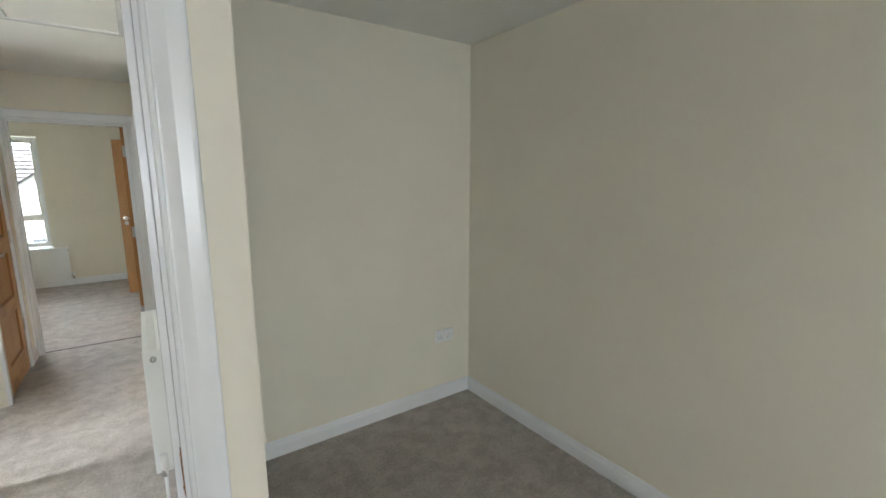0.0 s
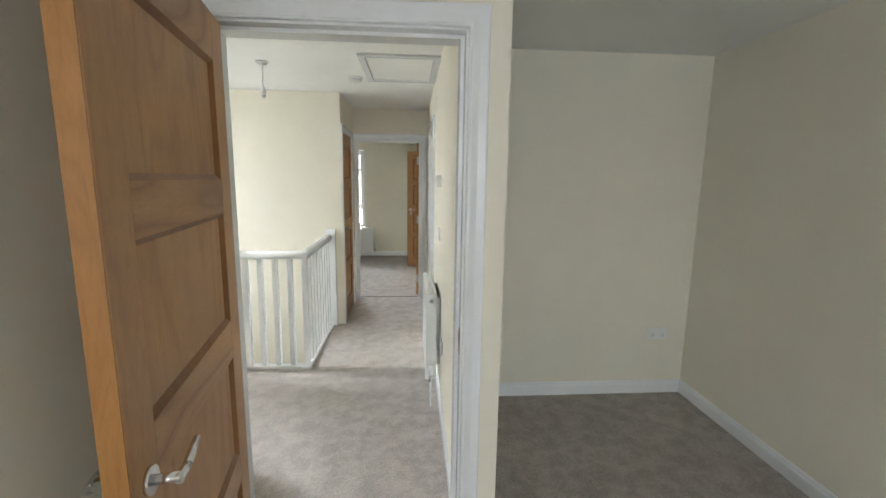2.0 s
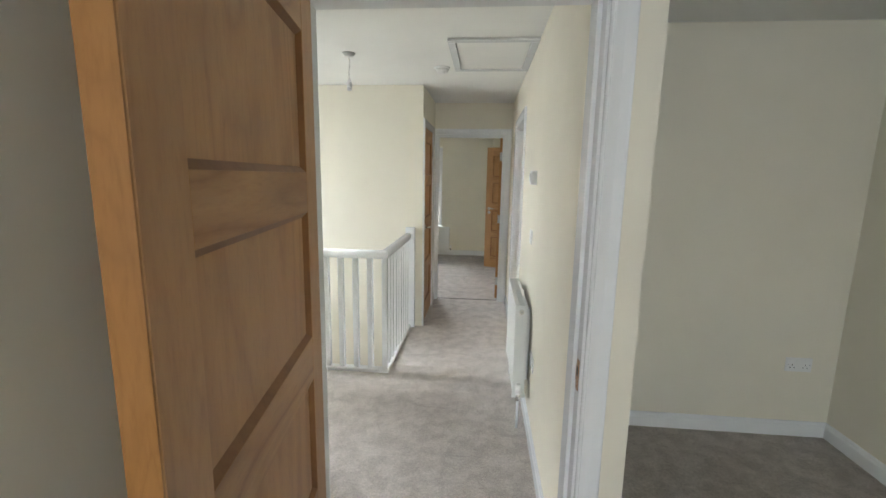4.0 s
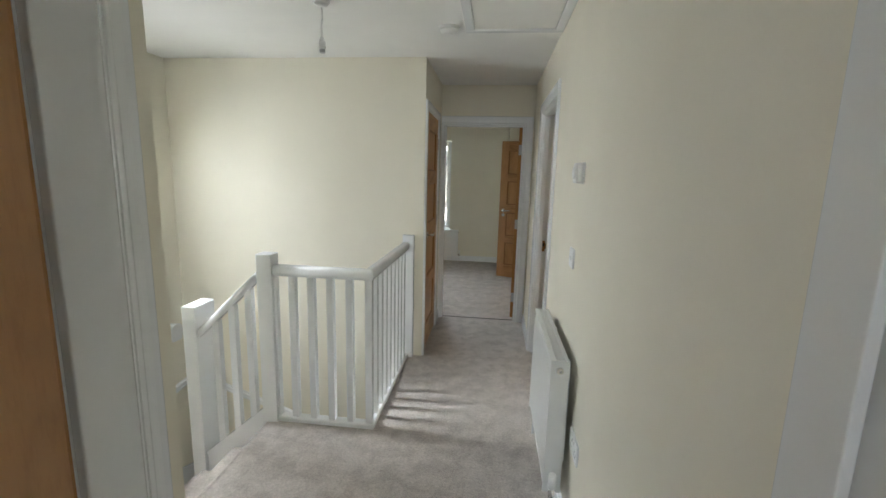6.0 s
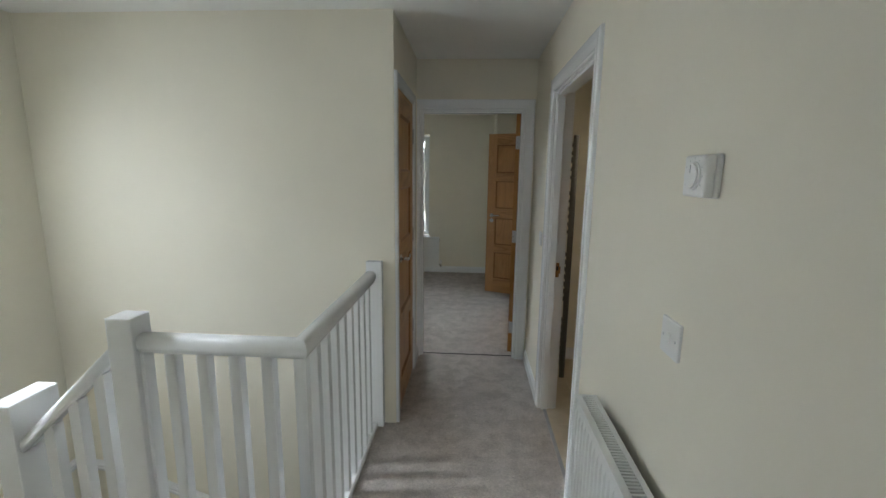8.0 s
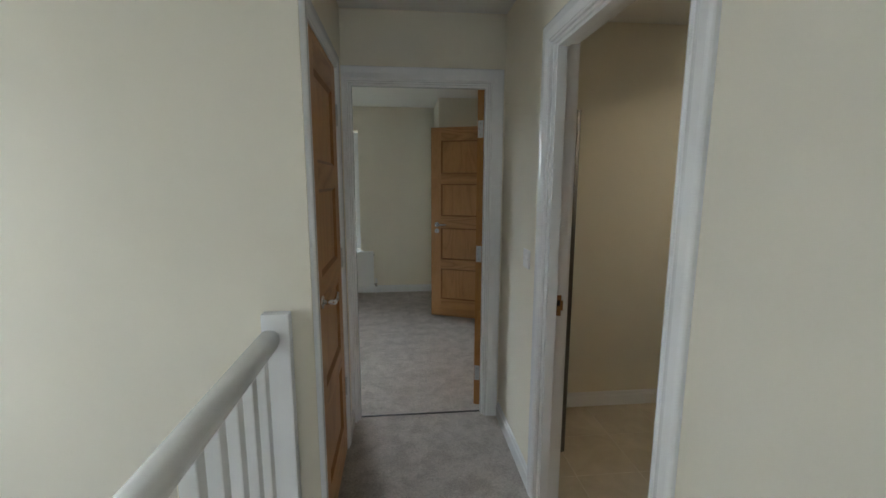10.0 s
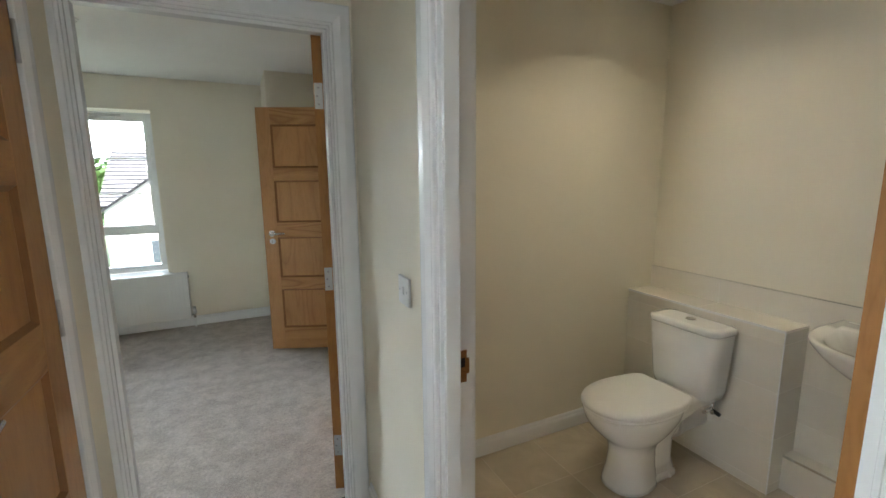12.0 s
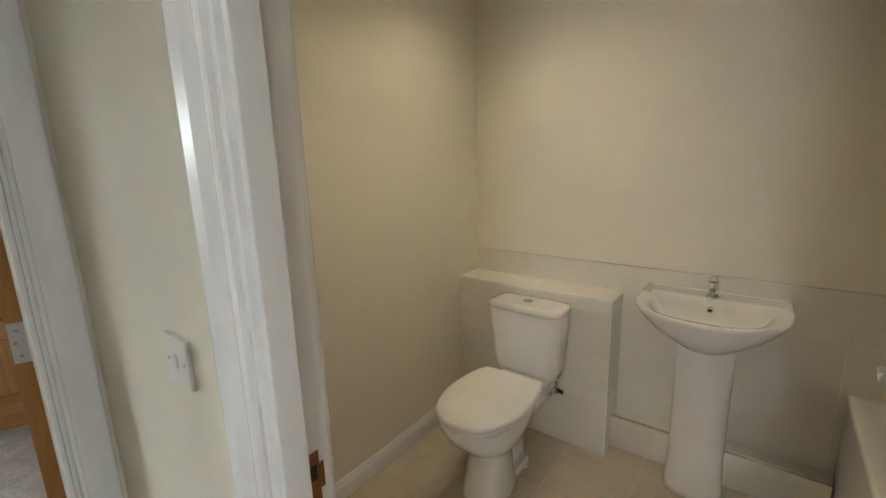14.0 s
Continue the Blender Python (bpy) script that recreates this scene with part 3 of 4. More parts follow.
# landing nosing, rolled over in carpet
bm = bmesh.new()
tube(bm, (-0.872, 2.061, -0.018), (-0.872, 3.0, -0.018), 0.018, seg=16)
part("nosing", bm, CARPET, stairs)
for i in range(3):
    x1 = -0.86 - i * GO
    z = -(i + 1) * RISE
    part("tread", soft_box(x1 - GO - 0.02, x1, 2.061, 3.0, z - RISE, z, 0.012, 3), CARPET, stairs)
XW = -0.86 - 3 * GO
corner = (XW + 0.02, 3.03)
wind = [[corner, (XW, 2.061), (-2.249, 2.061), (-2.249, 2.35)], [corner, (-2.249, 2.35), (-2.249, 3.0), ], [corner, (-2.249, 3.0), (-2.249, 3.55)], [corner, (-2.249, 3.55), (-2.249, 4.104), (-1.95, 4.104)], [corner, (-1.95, 4.104), (XW + 0.02, 4.104)]]
for i, pts in enumerate(wind):
    z = -(4 + i) * RISE
    bm = bmesh.new()
    loft(bm, [[(x, y, z - RISE * 1.5) for x, y in pts], [(x, y, z) for x, y in pts]], smooth=False)
    part("tread", bm, CARPET, stairs)
for i in range(5):
    x0 = XW + 0.02 + i * GO
    z = -(9 + i) * RISE
    part("tread", soft_box(x0, x0 + GO + 0.02, 3.09, 4.104, max(BASE, z - RISE), z, 0.012, 3), CARPET, stairs)
part("wall_string", sweep([(-2.230, 2.061, -0.72), (-2.230, 4.10, -1.45)], [(-0.012, -0.3), (-0.012, 0.24), (0.012, 0.24), (0.012, -0.3)]), GLOSS, stairs)
part("wall_string", sweep([(-2.22, 4.092, -1.45), (-1.4, 4.092, -1.75), (-0.3, 4.092, -2.7)], [(-0.011, -0.3), (-0.011, 0.24), (0.011, 0.24), (0.011, -0.3)]), GLOSS, stairs)

HR = [(-0.018, -0.026), (-0.022, -0.01), (-0.016, 0.0), (-0.022, 0.012), (-0.016, 0.024), (0.016, 0.024), (0.022, 0.012), (0.016, 0.0), (0.022, -0.01), (0.018, -0.026)]
wr = thing("wall_handrail", pose(0, 0, 0), "white painted moulded handrail on brackets along the stair wall", "handrail")
part("handrail", sweep([(-2.19, 2.5, 0.06), (-2.19, 3.25, -0.175), (-2.19, 3.85, -0.36), (-2.19, 4.045, -0.345), (-1.95, 4.045, -0.365), (-1.3, 4.045, -0.58), (-1.05, 4.045, -0.68), (-0.95, 4.045, -0.86), (-0.3, 4.045, -1.4)], HR), GLOSS, wr)
for p, q in (((-2.249, 3.62, -0.34), (-2.19, 3.62, -0.315)), ((-1.5, 4.104, -0.56), (-1.5, 4.045, -0.54)), ((-2.249, 2.7, -0.05), (-2.19, 2.7, -0.03))):
    part("bracket", tube(bmesh.new(), p, q, 0.008, seg=10), STEEL, wr)
wr2 = thing("wall_handrail", pose(0, 0, 0), "white painted handrail on the near stair wall", "handrail")
part("handrail", sweep([(-0.70, 2.115, 0.925), (-0.84, 2.115, 0.915), (-1.5, 2.115, 0.36)], [(a * 0.85, b - 0.045) for a, b in RAIL], True), GLOSS, wr2)
for p, q in (((-0.8, 2.06, 0.88), (-0.8, 2.115, 0.90)), ((-1.35, 2.06, 0.44), (-1.35, 2.115, 0.47))):
    part("bracket", tube(bmesh.new(), p, q, 0.008, seg=10), STEEL, wr2)


# ---- windows ----
def window(name, m, width, height, label, transom=None, vent=True, bars=(), F=0.055, sashes=(0.018, 0.045)):
    """A white plastic casement; local x across, y outwards, z up from the bottom of the opening."""
    t = thing(name, m, label, "window", kind="structure")
    D = 0.065
    part("frame_bottom", soft_box(0, width, 0, D, 0, F, 0.004), UPVC, t)
    part("frame_top", soft_box(0, width, 0, D, height - F, height, 0.004), UPVC, t)
    part("frame_side", soft_box(0, F, 0, D, F, height - F, 0.004), UPVC, t)
    part("frame_side", soft_box(width - F, width, 0, D, F, height - F, 0.004), UPVC, t)
    lights = [(F, height - F)]
    if transom:
        part("transom", soft_box(F, width - F, 0, D, transom - 0.024, transom + 0.024, 0.004), UPVC, t)
        lights = [(F, transom - 0.024), (transom + 0.024, height - F)]
    for k, (z0, z1) in enumerate(lights):
        s = sashes[1] if k == len(lights) - 1 else sashes[0]
        sash = part("sash", boxes((F + s, width - F - s, -0.008, 0.045, z0, z0 + s), (F + s, width - F - s, -0.008, 0.045, z1 - s, z1), (F, F + s, -0.008, 0.045, z0, z1), (width - F - s, width - F, -0.008, 0.045, z0, z1)), UPVC, t)
        pane = part("pane", boxes((F + s, width - F - s, 0.018, 0.024, z0 + s, z1 - s)), GLASS, sash)
        pane.visible_shadow = False
        if k == len(lights) - 1:
            for b in bars:
                part("glazing_bar", boxes((F + s, width - F - s, 0.010, 0.017, b - 0.007, b + 0.007)), UPVC, sash)
            part("window_handle", soft_box(width - F - 0.035, width - F - 0.013, -0.03, -0.008, (z0 + z1) / 2 - 0.06, (z0 + z1) / 2 + 0.05, 0.005), UPVC, sash)
    if vent:
        v = part("trickle_vent", soft_box(width * 0.2, width * 0.8, -0.018, 0.0, height - 0.045, height - 0.012, 0.004), UPVC, t)
        for z in (height - 0.034, height - 0.024):
            part("slot", boxes((width * 0.22, width * 0.78, -0.0185, -0.018, z - 0.002, z + 0.002)), GREYBAR, v)
    return t


window("window_1", pose(FWX0 + 0.01, 8.36, FWZ0 + 0.01), FWX1 - FWX0 - 0.02, FWZ1 - FWZ0 - 0.02, "white plastic casement window over a lower fixed pane", 0.40, True, (0.751, 1.08), 0.048, (0.012, 0.030))
window("window_2", pose(-2.41, WY0 + 0.01, WZ0 + 0.01, 0, 0, 90), WY1 - WY0 - 0.02, WZ1 - WZ0 - 0.02, "tall white plastic window lighting the stairs", 1.0, False)
window("window_4", pose(-2.46, -0.14, 0.96, 0, 0, 90), 1.08, 1.08, "white plastic side room window", None, False)
window("window_3", pose(1.09, -3.31, 0.96, 0, 0, 180), 1.08, 1.08, "white plastic rear bedroom window", None, True)
tagged(part("window_sill", soft_box(FWX0 - 0.03, FWX1 + 0.03, 8.185, 8.36, FWZ0 - 0.02, FWZ0 + 0.004, 0.004), GLOSS), "white gloss window board over the radiator", "window sill", kind="structure")
tagged(part("window_sill", soft_box(-2.41, -2.215, WY0 - 0.03, WY1 + 0.03, WZ0 - 0.012, WZ0 + 0.003, 0.004), GLOSS), "white gloss window board of the stair window", "window sill", kind="structure")


# ---- radiators ----
def radiator(m, length, height, label, valve_right=True, flat=False):
    """Local x along the wall, y off the wall, z up from its lower edge."""
    t = thing("radiator", m, label, "radiator", "panel radiators")
    G, D = 0.03, 0.105
    for name, y, s in (("front_panel", D - 0.016, 1), ("back_panel", G, -1)):
        bm = bmesh.new()
        n = max(8, int(length / 0.033))
        prof = [(0, 0)]
        step = length / n
        for i in range(n):
            x = i * step
            prof += [(x + step * 0.22, 0), (x + step * 0.34, 0.006), (x + step * 0.66, 0.006), (x + step * 0.78, 0)]
        prof.append((length, 0))
        z0, z1 = 0.035, height - 0.035
        rows = []
        for z, k in ((0.006, 0), (z0, 0), (z0 + 0.02, 1), (z1 - 0.02, 1), (z1, 0), (height - 0.006, 0)):
            rows.append([bm.verts.new((x, y + (0.008 + d * k * (0.12 if flat else 1)) * (1 if s > 0 else 0.2), z)) for x, d in prof])
        for a, b in zip(rows, rows[1:]):
            for i in range(len(prof) - 1):
                bm.faces.new((a[i], a[i + 1], b[i + 1], b[i]))
        box(bm, 0, length, y, y + 0.0075 if s > 0 else y + 0.001, 0.0, height)
        part(name, bm, ENAMEL, t)
    for x in (0, length - 0.004):
        part("side_panel", soft_box(x - 0.002, x + 0.006, G, D - 0.001, 0.0, height + 0.006, 0.0015), ENAMEL, t)
    g = part("top_grille", boxes((0.004, length - 0.004, G + 0.002, G + 0.018, height - 0.004, height + 0.006), (0.004, length - 0.004, D - 0.022, D - 0.002, height - 0.004, height + 0.006)), ENAMEL, t)
    slat = mesh_of("slat", boxes((-0.003, 0.003, G + 0.018, D - 0.022, height - 0.006, height + 0.0045)), ENAMEL)
    for i in range(int(length / 0.0125)):
        shared("slat", slat, g, (0.01 + i * 0.0125, 0, 0))
    part("shadow_gap", boxes((0.006, length - 0.006, G + 0.02, D - 0.02, 0.03, height - 0.03)), ENAMEL, t)
    vx = length + 0.03 if valve_right else -0.03
    ex = length if valve_right else 0
    s = 1 if valve_right else -1
    v = part("valve", tube(tube(bmesh.new(), (ex, 0.07, 0.03), (vx, 0.07, 0.03), 0.011), (vx, 0.07, 0.0), (vx, 0.07, 0.045), 0.013), CHROME, t)
    part("valve_cap", tube(bmesh.new(), (vx, 0.07, 0.045), (vx, 0.07, 0.105), 0.018, 0.015), PLASTIC, v)
    base = m.translation.z
    part("pipe", tube(bmesh.new(), (vx, 0.07, -base + 0.001), (vx, 0.07, 0.0), 0.0075), GLOSS, t)
    part("pipe", tube(bmesh.new(), (length / 2 - s * (length / 2 + 0.02), 0.07, -base + 0.001), (length / 2 - s * (length / 2 + 0.02), 0.07, 0.03), 0.0075), GLOSS, t)
    p = part("plug", tube(bmesh.new(), (ex, 0.067, height - 0.035), (ex + s * 0.012, 0.067, height - 0.035), 0.014, 0.013, 20), CHROME, t)
    part("air_key", boxes((ex + min(0.012 * s, 0.014 * s), ex + max(0.012 * s, 0.014 * s), 0.062, 0.072, height - 0.04, height - 0.03)), STEEL, p)
    for x in (length * 0.2, length * 0.8):
        part("bracket", boxes((x - 0.015, x + 0.015, 0.0, G + 0.002, 0.06, height - 0.05)), ENAMEL, t)
    return t


radiator(pose(HX, 2.415, 0.185, 0, 0, 90), 0.69, 0.585, "white ribbed panel radiator on the hall wall", False)
radiator(pose(-0.16, 8.219, 0.10, 0, 0, 180), 1.30, 0.45, "long white flat panel radiator beneath the front window", False, True)


# ---- electrical fittings ----
def plate(name, m, w, h, label, category, group=""):
    t = thing(name, m, label, category, group)
    part("face_plate", soft_box(-w / 2, w / 2, 0, 0.009, -h / 2, h / 2, 0.003), PLASTIC, t)
    return t


def screws(t, dx):
    for x in (-dx, dx):
        part("screw", tube(bmesh.new(), (x, 0.008, 0), (x, 0.0098, 0), 0.0035, seg=10), STEEL, t)


def switch(m, label):
    t = plate("light_switch", m, 0.088, 0.088, label, "light switch", "light switches")
    bm = soft_box(-0.006, 0.006, 0.006, 0.0125, -0.012, 0.012, 0.0015)
    part("rocker", bm, PLASTIC, t)
    screws(t, 0.030)


def socket(m, label):
    t = plate("socket", m, 0.146, 0.086, label, "wall socket", "double sockets")
    for x in (-0.036, 0.036):
        for a, b, w, h in ((0, 0.004, 0.004, 0.008), (-0.011, -0.013, 0.007, 0.004), (0.011, -0.013, 0.007, 0.004)):
            part("pin_hole", boxes((x + a - w / 2, x + a + w / 2, 0.009, 0.0094, b - h / 2 - 0.004, b + h / 2 - 0.004)), BLACK, t)
    for x in (-0.013, 0.013):
        part("rocker", soft_box(x - 0.0055, x + 0.0055, 0.007, 0.012, 0.012, 0.032, 0.001), PLASTIC, t)
    screws(t, 0.060)


ON_HALL = 90
switch(pose(HX, 2.690, 1.149, 0, 0, ON_HALL), "white single light switch on the hall wall")
switch(pose(HX, 4.592, 1.096, 0, 0, ON_HALL), "white single light switch beside the cloakroom door frame")
socket(pose(HX, 2.343, 0.455, 0, 0, ON_HALL), "white double socket on the hall wall near the radiator")
socket(pose(2.362, 2.515, 0.455, 0, 0, 180), "white double socket on the alcove wall")

st = thing("thermostat", pose(HX, 2.612, 1.522, 0, 0, ON_HALL), "white room thermostat with a round dial", "thermostat")
part("back_box", soft_box(-0.043, 0.043, 0, 0.012, -0.043, 0.043, 0.004), PLASTIC, st)
part("cover", soft_box(-0.041, 0.041, 0.0115, 0.034, -0.0415, 0.0415, 0.006, 3), PLASTIC, st)
dial = part("dial", tube(tube(bmesh.new(), (0, 0.034, 0), (0, 0.037, 0), 0.029, 0.029, 36), (0, 0.037, 0), (0, 0.041, 0), 0.025, 0.023, 36), PLASTIC, st)
part("pointer", boxes((-0.001, 0.001, 0.041, 0.0415, 0.006, 0.022)), GREYBAR, dial)
for k in range(9):
    a = radians(-120 + 30 * k)
    part("scale_mark", boxes((0.035 * math.sin(a) - 0.0008, 0.035 * math.sin(a) + 0.0008, 0.034, 0.0343, 0.035 * math.cos(a) - 0.0012, 0.035 * math.cos(a) + 0.0012)), GREYBAR, st)


sm = thing("smoke_alarm", pose(0.115, 3.46, CEIL), "round white smoke alarm on the ceiling", "smoke alarm")
part("base", tube(bmesh.new(), (0, 0, 0), (0, 0, -0.014), 0.062, 0.062, 32), PLASTIC, sm)
part("body", tube(bmesh.new(), (0, 0, -0.014), (0, 0, -0.042), 0.055, 0.042, 32), PLASTIC, sm)
part("button", tube(bmesh.new(), (0.012, -0.012, -0.042), (0.012, -0.012, -0.046), 0.01, 0.009, 16), PLASTIC, sm)



def pendant(m, label):
    pl = thing("pendant_light", m, label, "pendant light", "empty pendant lights")
    part("ceiling_rose", tube(tube(bmesh.new(), (0, 0, 0), (0, 0, -0.012), 0.044, 0.044, 28), (0, 0, -0.012), (0, 0, -0.030), 0.038, 0.016, 28), PLASTIC, pl)
    bm = bmesh.new()
    pts = [(0, 0, -0.028), (0.003, 0, -0.08), (-0.004, 0.002, -0.13), (0.001, 0, -0.178)]
    for a, b in zip(pts, pts[1:]):
        tube(bm, a, b, 0.0035, seg=10)
    part("flex", bm, PLASTIC, pl)
    lh = part("lamp_holder", tube(tube(bmesh.new(), (0, 0, -0.175), (0, 0, -0.195), 0.008, 0.016, 20), (0, 0, -0.195), (0, 0, -0.220), 0.0165, 0.0165, 20), PLASTIC, pl)
    part("skirt_ring", tube(bmesh.new(), (0, 0, -0.222), (0, 0, -0.232), 0.019, 0.019, 20), PLASTIC, lh)
    part("socket_end", tube(bmesh.new(), (0, 0, -0.232), (0, 0, -0.250), 0.0145, 0.0145, 20), STEEL, lh)


pendant(pose(-0.50, 3.04, CEIL), "white ceiling rose, flex and empty lamp holder over the landing")
PB = (-0.448, 6.693)
pendant(pose(PB[0], PB[1], CEIL), "white ceiling rose, flex and empty holder in the front bedroom")

lo = thing("loft_hatch", pose(0.50, 3.125, CEIL), "white loft hatch with a moulded frame in the ceiling", "loft hatch", kind="structure")
LW, LH = 0.284, 0.395
for a in ((-LW, LW, -LH, -LH + 0.05), (-LW, LW, LH - 0.05, LH), (-LW, -LW + 0.05, -LH + 0.05, LH - 0.05), (LW - 0.05, LW, -LH + 0.05, LH - 0.05)):
    part("frame", soft_box(*a, -0.018, -0.0005, 0.005), GLOSS, lo)
part("hatch_door", soft_box(-LW + 0.053, LW - 0.053, -LH + 0.053, LH - 0.053, -0.010, -0.0005, 0.002), CEILING, lo)

# ---- cloakroom ----
structure("floor_wc", boxes((HX + 0.03, 2.70, 2.56, 5.2, -0.22, -0.0027)), GROUT, "pale grout bed of the cloakroom floor", "floor")


def rounded(w, d, r, n=6, cx=0.0, cy=0.0, z=0.0):
    """A ring of points: a rectangle w by d with rounded corners."""
    ring = []
    for k, (sx, sy) in enumerate(((1, 1), (-1, 1), (-1, -1), (1, -1))):
        for i in range(n):
            a = math.radians(90 * k + 90 * i / (n - 1))
            ring.append((cx + sx * (w / 2 - r) + r * math.cos(a), cy + sy * (d / 2 - r) + r * math.sin(a), z))
    return ring


def egg(half, front, back, z, n=40, cx=0.0, squash=2.3, back_sq=4.0):
    """A ring: round to the front (-x), squarer at the back (+x)."""
    ring = []
    for i in range(n):
        a = 2 * math.pi * i / n
        c, s = math.cos(a), math.sin(a)
        e = 2 / (back_sq if c > 0 else squash)
        x = (back if c > 0 else front) * math.copysign(abs(c) ** e, c)
        taper = 1 - 0.14 * max(0, c) ** 0.5
        ring.append((cx + x, half * taper * math.copysign(abs(s) ** e, s), z))
    return ring


def dee(half, front, back, z, n=36, square=0.83):
    """A ring for the seat and lid: round to the front (-x), widest by the middle, then nearly straight to a square back."""
    ring = []
    for i in range(n + 1):
        a = math.pi * i / n
        ring.append((-front * math.sin(a) ** 0.92, half * math.copysign(abs(math.cos(a)) ** 0.92, math.cos(a)), z))
    for k in range(1, 6):
        f = k / 6
        ring.append((back * f, -half * (1 - (1 - square) * f * f), z))
    for c, d in ((1.0, 0.94), (1.03, 0.86), (1.03, 0.5), (1.03, 0.0), (1.03, -0.5), (1.03, -0.86), (1.0, -0.94)):
        ring.append((back * c, -half * square * d, z))
    for k in range(5, 0, -1):
        f = k / 6
        ring.append((back * f, half * (1 - (1 - square) * f * f), z))
    return ring


def bowed(w, d, r, cx, z, bow):
    """A rounded rectangle whose front (-x) swells outwards."""
    return [(x - (bow * max(0.0, 1 - (2 * y / d) ** 2) if x < cx else 0), y, z) for x, y, _ in rounded(w, d, r, 8, cx, 0.0, z)]


wc = thing("toilet", pose(1.93, 4.69, 0), "white close-coupled toilet with its seat lid closed", "toilet")
part("pan", loft(bmesh.new(), [
    egg(0.108, 0.135, 0.13, 0.0, back_sq=3), egg(0.105, 0.130, 0.128, 0.02, back_sq=3), egg(0.092, 0.112, 0.115, 0.09, back_sq=3), egg(0.086, 0.106, 0.115, 0.17, back_sq=3),
    egg(0.096, 0.118, 0.125, 0.215, back_sq=3), egg(0.128, 0.160, 0.15, 0.255, back_sq=3), egg(0.156, 0.205, 0.17, 0.30, back_sq=3), egg(0.170, 0.236, 0.19, 0.345), egg(0.176, 0.250, 0.20, 0.385), egg(0.171, 0.246, 0.20, 0.400)]), PORCELAIN, wc)
part("foot", soft_box(0.03, 0.225, -0.084, 0.084, 0.0, 0.045, 0.016, 3), PORCELAIN, wc)
part("trap", loft(bmesh.new(), [rounded(0.19, 0.150, 0.045, cx=0.145, z=0.04), rounded(0.17, 0.132, 0.045, cx=0.14, z=0.10), rounded(0.17, 0.128, 0.045, cx=0.145, z=0.20), rounded(0.22, 0.16, 0.05, cx=0.17, z=0.28), rounded(0.30, 0.23, 0.05, cx=0.20, z=0.35)]), PORCELAIN, wc)
part("seat", loft(bmesh.new(), [dee(0.170, 0.252, 0.195, 0.4005), dee(0.174, 0.257, 0.198, 0.404), dee(0.174, 0.257, 0.198, 0.412), dee(0.170, 0.252, 0.195, 0.416)]), PLASTIC, wc)
part("lid", loft(bmesh.new(), [dee(0.173, 0.260, 0.198, 0.4185), dee(0.179, 0.267, 0.202, 0.423), dee(0.180, 0.268, 0.203, 0.432), dee(0.177, 0.265, 0.201, 0.439), dee(0.170, 0.257, 0.195, 0.4435), dee(0.14, 0.215, 0.16, 0.446), dee(0.05, 0.08, 0.06, 0.4475)]), PLASTIC, wc, "glossy white closed lid")
for y in (-0.085, 0.085):
    part("seat_hinge", tube(bmesh.new(), (0.222, y, 0.40), (0.222, y, 0.428), 0.011, 0.010), CHROME, wc)
part("pan_shelf", soft_box(0.13, 0.44, -0.115, 0.115, 0.335, 0.40, 0.018, 3), PORCELAIN, wc)
cis = part("cistern", loft(bmesh.new(), [bowed(0.11, 0.25, 0.04, 0.375, 0.376, 0.012), bowed(0.142, 0.305, 0.045, 0.372, 0.392, 0.018), bowed(0.150, 0.325, 0.045, 0.370, 0.43, 0.020), bowed(0.158, 0.345, 0.045, 0.366, 0.57, 0.022), bowed(0.163, 0.362, 0.045, 0.362, 0.712, 0.022)]), PORCELAIN, wc)
part("cistern_lid", loft(bmesh.new(), [bowed(0.166, 0.366, 0.045, 0.362, 0.7145, 0.023), bowed(0.171, 0.372, 0.046, 0.362, 0.719, 0.024), bowed(0.171, 0.372, 0.046, 0.362, 0.733, 0.024), bowed(0.164, 0.365, 0.045, 0.362, 0.741, 0.023), bowed(0.12, 0.30, 0.04, 0.362, 0.745, 0.018)]), PORCELAIN, cis)
part("flush_button", tube(tube(bmesh.new(), (0.355, 0, 0.744), (0.355, 0, 0.749), 0.024, 0.023, 28), (0.355, 0.0, 0.749), (0.355, 0.0, 0.751), 0.02, 0.02, 28), CHROME, cis)
iv = part("inlet_valve", tube(tube(bmesh.new(), (0.27, -0.155, 0.36), (0.345, -0.155, 0.36), 0.009), (0.335, -0.155, 0.335), (0.335, -0.155, 0.40), 0.010), CHROME, wc)
part("inlet_tail", tube(bmesh.new(), (0.345, -0.155, 0.345), (0.345, -0.185, 0.338), 0.010, 0.009), BLACK, iv)
part("waste_pipe", tube(bmesh.new(), (0.20, 0, 0.22), (0.47, 0, 0.22), 0.054, seg=24), PLASTIC, wc)
part("waste_collar", tube(bmesh.new(), (0.262, 0, 0.22), (0.300, 0, 0.22), 0.064, 0.062, 24), PLASTIC, wc)
for y in (-0.10, 0.10):
    part("screw_cap", tube(bmesh.new(), (0.16, y * 0.9, 0.03), (0.16, y * 0.98, 0.03), 0.010, 0.008, 12), PLASTIC, wc)

